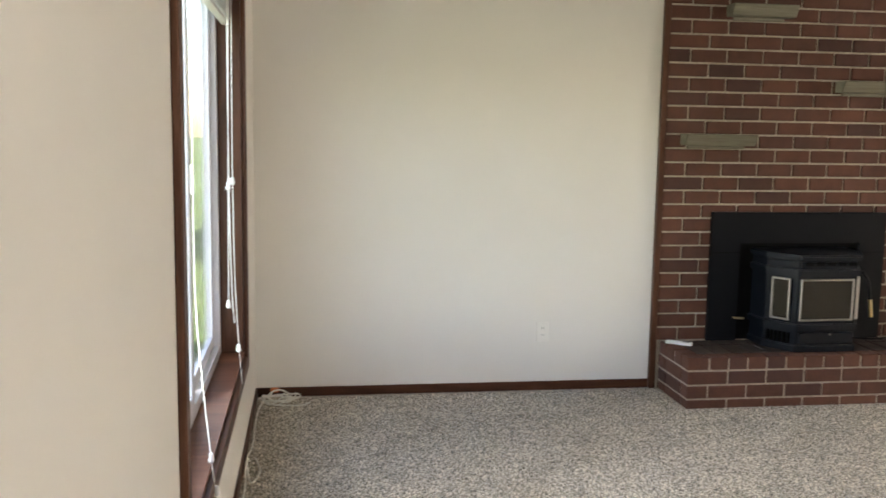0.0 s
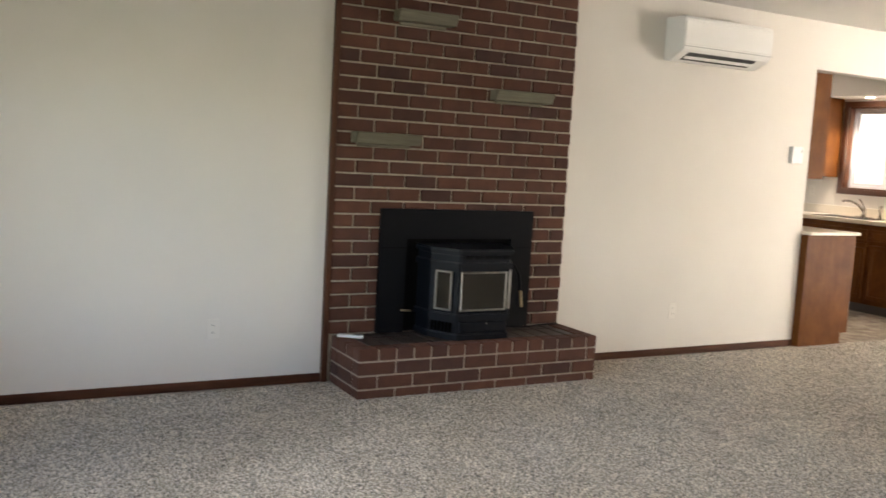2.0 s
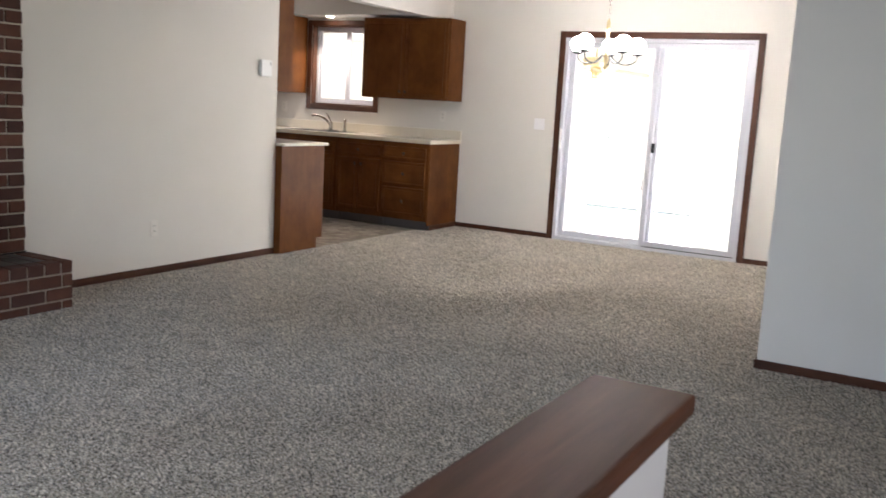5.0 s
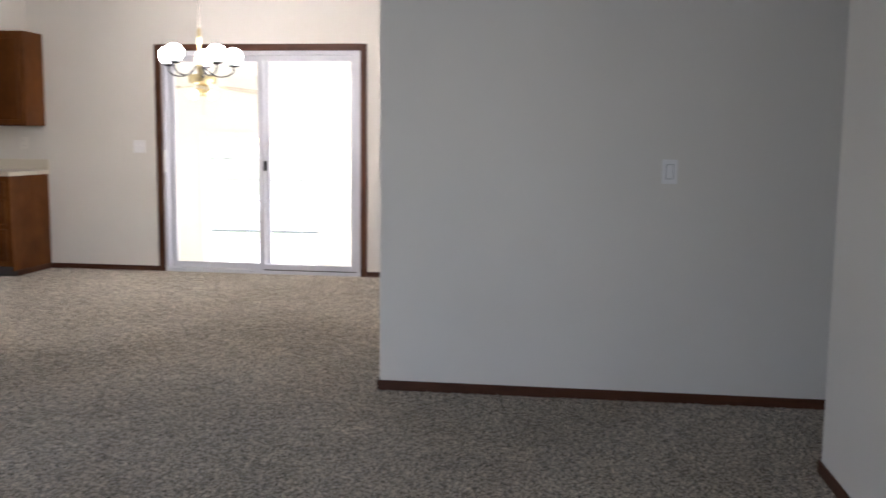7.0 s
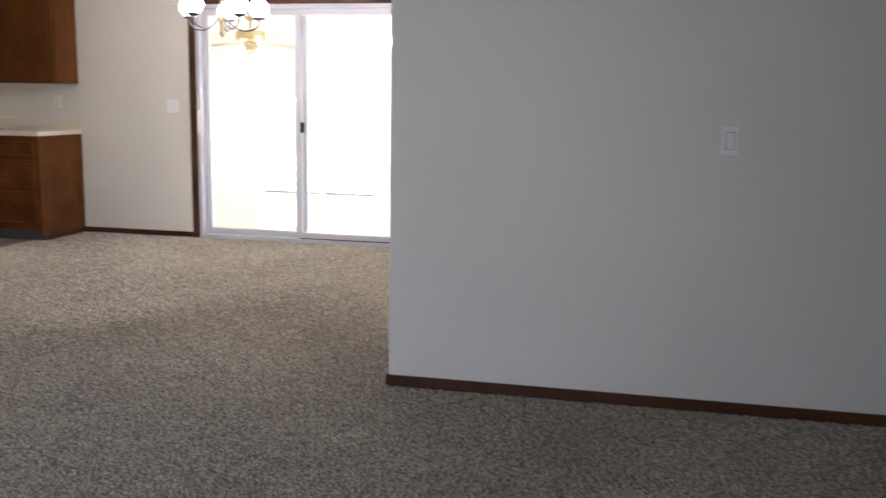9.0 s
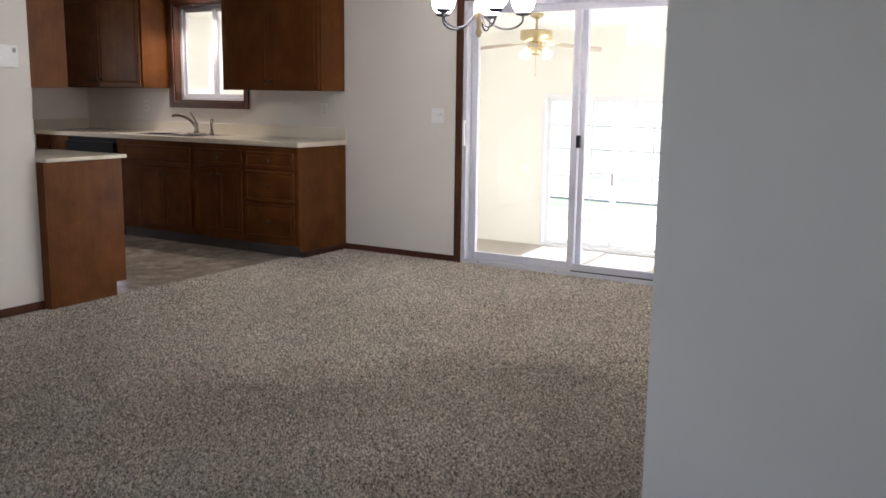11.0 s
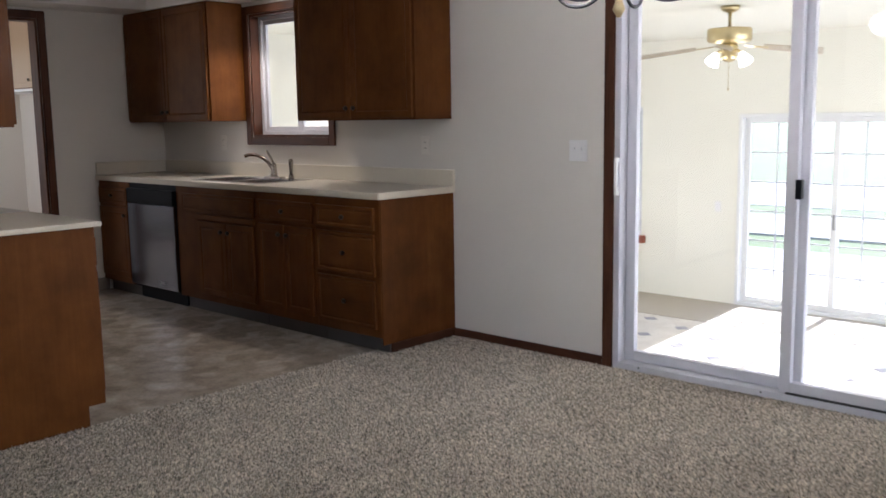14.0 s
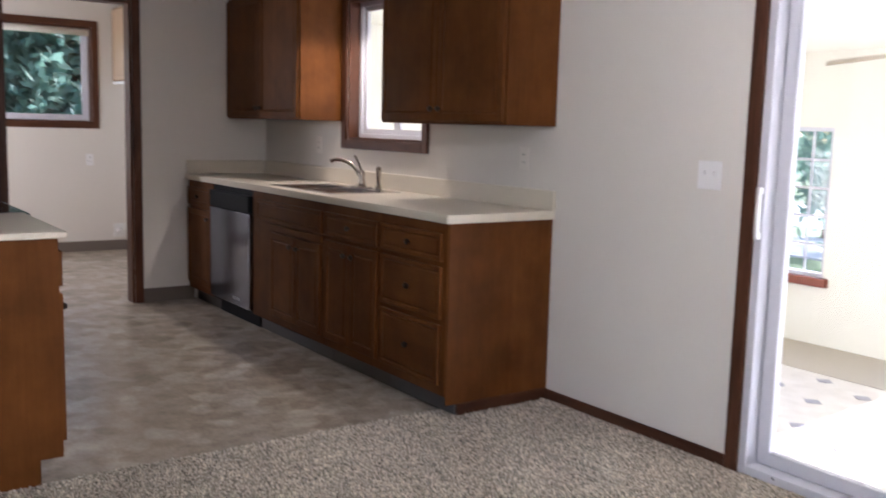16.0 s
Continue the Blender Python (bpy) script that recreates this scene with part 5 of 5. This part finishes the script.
def tree(x, y, h, spread, seed, leaves=2600, conifer=False):
    r = random.Random(seed)
    t = thing("tree", (x, y, -1.0), "tall dense evergreen tree" if conifer else "leafy green broad tree", "tree", "trees outside")
    bits = [cyl((x, y, -1.02), (x + 0.1, y, -1 + h * 0.6), 0.16, 0.07, 10)]
    for k in range(9):
        a, z = r.uniform(0, 6.28), -1 + h * r.uniform(0.25, 0.7)
        bits.append(cyl((x, y, z), (x + spread * 0.7 * math.cos(a), y + spread * 0.7 * math.sin(a), z + h * 0.16), 0.05, 0.012, 6))
    part("trunk", join(*bits), M_BARK, t)
    clumps = []
    for k in range(60):
        a, f = r.uniform(0, 6.28), r.random()
        z = -1 + h * (0.12 + 0.85 * f)
        s = spread * (1.05 - f if conifer else math.sin(math.pi * (0.18 + 0.78 * f))) * r.uniform(0.45, 1.0)
        clumps.append((x + s * math.cos(a), y + s * math.sin(a), z))
    vs, fs = [], []
    for k in range(leaves):
        cx, cy, cz = r.choice(clumps)
        p = Vector((cx + r.gauss(0, 0.30), cy + r.gauss(0, 0.30), cz + r.gauss(0, 0.26)))
        u = Vector((r.uniform(-1, 1), r.uniform(-1, 1), r.uniform(-1, 1))).normalized()
        w = u.orthogonal().normalized()
        s = r.uniform(0.07, 0.19)
        i = len(vs)
        vs += [p - u * s, p + w * s * 0.5, p + u * s, p - w * s * 0.5]
        fs.append((i, i + 1, i + 2, i + 3))
    me = bpy.data.meshes.new("crown")
    me.from_pydata(vs, [], fs)
    me.materials.append(M_LEAF)
    ob = new("crown", me)
    ob.parent = t
    ob.matrix_parent_inverse = t.matrix_basis.inverted()
    return t


for i, (x, y, h, s) in enumerate(((7.6, 20.0, 6.0, 1.7), (9.4, 20.6, 6.6, 1.9), (11.0, 19.6, 5.6, 1.6), (8.5, 22.6, 6.5, 2.4), (10.3, 23.0, 6.8, 2.4), (12.4, 22.2, 6.6, 2.2), (9.8, 21.2, 6.0, 2.0), (8.6, 20.3, 5.4, 1.8), (12.0, 20.6, 6.2, 2.0))):
    tree(x, y, h, s, i + 1, 9000)
for i, (x, y, h, s) in enumerate(((24.5, 12.3, 6.5, 1.7), (26.5, 14.2, 7, 2.0), (51, -8, 9, 3.2))):
    tree(x, y, h, s, i + 30, 3000)

# ---- pieces: sunroom inset tiles, fireplace bricks ----
floor_s = bpy.data.objects["floor_sunroom"]
inset = to_mesh("inset_tile", box(-0.055, 0.055, -0.055, 0.055, 0, 0.004), M_INSET)
for i in range(-8, 9):
    for j in range(-12, 13):
        x, y = 13.88 + i * 0.66 + j * 0.20, 6.35 + i * 0.31 + j * 0.47
        if 10.25 < x < 13.98 and 1.0 < y < 8.7:
            ob = new("inset_tile", inset)
            ob.parent = floor_s
            ob.matrix_basis = pose(x, y, SZ, 0, 0, 45)

BX0, BX1 = 2.759, 4.425
fp = solid("wall_fireplace", slab("y", YB - 0.010, YB - 0.0005, BX0, BX1, 0.0, CEIL - 0.001), M_MORTAR, "red-brown brick chimney face with pale mortar joints", "brick wall")


def brick_mesh(w, d, h):
    return to_mesh("brick", box(-w / 2, w / 2, -d / 2, d / 2, 0, h, 0.0035, 1), M_BRICK)


rb = random.Random(5)
cache = {}


def brick(parent, x0, x1, y0, y1, z0, z1, material=None):
    key = (round(x1 - x0, 3), round(y1 - y0, 3), round(z1 - z0, 3), material)
    if key not in cache:
        cache[key] = brick_mesh(*key[:3])
        if material:
            cache[key].materials[0] = material
    ob = new("brick", cache[key])
    ob.parent = parent
    ob.matrix_basis = Matrix.Translation(((x0 + x1) / 2 + rb.uniform(-0.001, 0.001), (y0 + y1) / 2 + rb.uniform(-0.0015, 0.0015), z0))


PITCH, LEN, JOINT = 0.0804, 0.2190, 0.011
row = 0
z = 0.289
while z + 0.03 < CEIL:
    top = min(z + PITCH - JOINT, CEIL - 0.004)
    x = 2.997 + JOINT / 2 - (2 if row % 2 else 1.5) * LEN
    while x < BX1 - 0.02:
        a, b = (BX0 + 0.001 if x < BX0 + 0.04 else x), min(x + LEN - JOINT, BX1 - 0.001)
        if b - a > 0.025:
            if not (z < 1.0 and a > 3.06 and b < 4.145):
                brick(fp, a, b, YB - 0.024, YB - 0.0095, z, top)
        x += LEN
    z += PITCH
    row += 1

# raised hearth
HX0, HX1, HY0, HZ = 2.775, 4.425, 4.99, 0.283
he = thing("hearth", ((HX0 + HX1) / 2, 5.2, 0), "raised red brick hearth with dark paver top", "hearth", "", "structure")
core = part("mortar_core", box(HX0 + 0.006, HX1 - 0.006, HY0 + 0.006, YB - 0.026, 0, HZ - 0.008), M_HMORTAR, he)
HLEN = 0.2245
COURSES = ((0.0, 0.047, HLEN, 3.008), (0.058, 0.125, HLEN, 2.895), (0.136, 0.205, HLEN, 3.008), (0.216, HZ + 0.002, 0.1115, 2.900))   # bottom, top, pitch, a joint
for r, (z0, z1, step, first) in enumerate(COURSES):
    x = first + JOINT / 2 - 2 * step
    while x < HX1 - 0.02:
        a, b = (HX0 if x < HX0 + 0.06 else x), min(x + step - JOINT, HX1)
        if b - a > 0.05:
            brick(core, a, b, HY0, HY0 + 0.09, z0, z1)
        x += step
    for xs in (HX0, HX1):
        y = HY0 + 0.101 + (0.0 if r % 2 == 0 else -HLEN / 2 + 0.1)
        while y < YB - 0.05:
            c0, c1 = max(y, HY0 + 0.101), min(y + step - JOINT, YB - 0.026)
            if c1 - c0 > 0.02:
                brick(core, xs if xs == HX0 else xs - 0.09, xs + 0.09 if xs == HX0 else xs, c0, c1, z0, z1)
            y += step
x = HX0 + 0.102
while x < HX1 - 0.12:
    y = HY0 + 0.102
    while y < YB - 0.04:
        brick(core, x, min(x + 0.098, HX1 - 0.102), y, min(y + 0.199, YB - 0.028), HZ - 0.02, HZ - 0.001, M_DARKBRICK)
        y += 0.207
    x += 0.106

# projecting ledges on the brick face
for x0, x1, z1 in ((2.845, 3.268, 1.492), (3.776, 4.205, 1.807), (3.083, 3.470, 2.217)):
    lg = thing("wall_ledge", ((x0 + x1) / 2, YB - 0.024, z1 - 0.06), "narrow pale weathered ledge set on the brick wall", "ledge", "ledges on the chimney")
    bm = box(x0, x1, YB - 0.135, YB - 0.0255, z1 - 0.066, z1, 0.004, 1)
    for v in bm.verts:
        if v.co.z < z1 - 0.03 and v.co.y < YB - 0.08:
            v.co.y += 0.03
    part("board", bm, M_LEDGE, lg)
    part("bracket", box(x0 + 0.04, x1 - 0.04, YB - 0.045, YB - 0.0255, z1 - 0.085, z1 - 0.0665, 0.003, 1), M_LEDGE, lg)

# standing tufts of the carpet pile: small leaning three-sided cones on a jittered grid
rng = np.random.default_rng(11)
STEP = 0.0099
tufts = []
for x0, x1, y0, y1 in ((XL + 0.015, XR - 0.015, YG + 0.015, 5.388), (XL + 0.015, XG - 0.015, YH + 0.015, YG + 0.015), (XH + 0.015, XG - 0.015, -2.6, YH + 0.015)):
    gx, gy = np.meshgrid(np.arange(x0, x1, STEP), np.arange(y0, y1, STEP))
    tufts.append(np.stack([gx.ravel(), gy.ravel()], 1) + rng.uniform(-0.45, 0.45, (gx.size, 2)) * STEP)
at = np.concatenate(tufts)
inside = (at[:, 0] > HX0 - 0.01) & (at[:, 0] < HX1 + 0.01) & (at[:, 1] > HY0 - 0.01)
inside |= (at[:, 0] < 2.15) & (at[:, 1] > 0.757) & (at[:, 1] < 0.905)
inside |= (at[:, 0] > 6.772) & (at[:, 0] < PX) & (at[:, 1] > 5.37)
inside |= (at[:, 0] > BF) & (at[:, 1] > 5.26)
at = at[~inside]
n = len(at)
turn = rng.uniform(0, 2 * math.pi, n)
wide = rng.uniform(0.0050, 0.0078, n)
sweep = 2.4 * np.sin(at[:, 0] * 1.7 + 1.3 * np.sin(at[:, 1] * 2.1)) + rng.normal(0, 1.3, n)
lean = rng.uniform(0.002, 0.010, n)
co = np.zeros((n, 4, 3), np.float32)
for k in range(3):
    co[:, k, 0] = at[:, 0] + wide * np.cos(turn + k * 2.0944)
    co[:, k, 1] = at[:, 1] + wide * np.sin(turn + k * 2.0944)
    co[:, k, 2] = -0.001
co[:, 3, 0] = at[:, 0] + lean * np.cos(sweep)
co[:, 3, 1] = at[:, 1] + lean * np.sin(sweep)
co[:, 3, 2] = rng.uniform(0.005, 0.0115, n)
tri = (np.arange(n)[:, None, None] * 4 + np.array([[0, 1, 3], [1, 2, 3], [2, 0, 3]])[None]).astype(np.int32)
pile = bpy.data.meshes.new("carpet_pile")
pile.vertices.add(4 * n)
pile.vertices.foreach_set("co", co.ravel())
pile.loops.add(9 * n)
pile.loops.foreach_set("vertex_index", tri.ravel())
pile.polygons.add(3 * n)
pile.polygons.foreach_set("loop_start", np.arange(0, 9 * n, 3, dtype=np.int32))
pile.update(calc_edges=True)
pile.materials.append(M_PILE)
tagged(new("carpet_pile", pile), "grey-beige twisted tufts of the plush carpet pile", "carpet", "", "stuff")
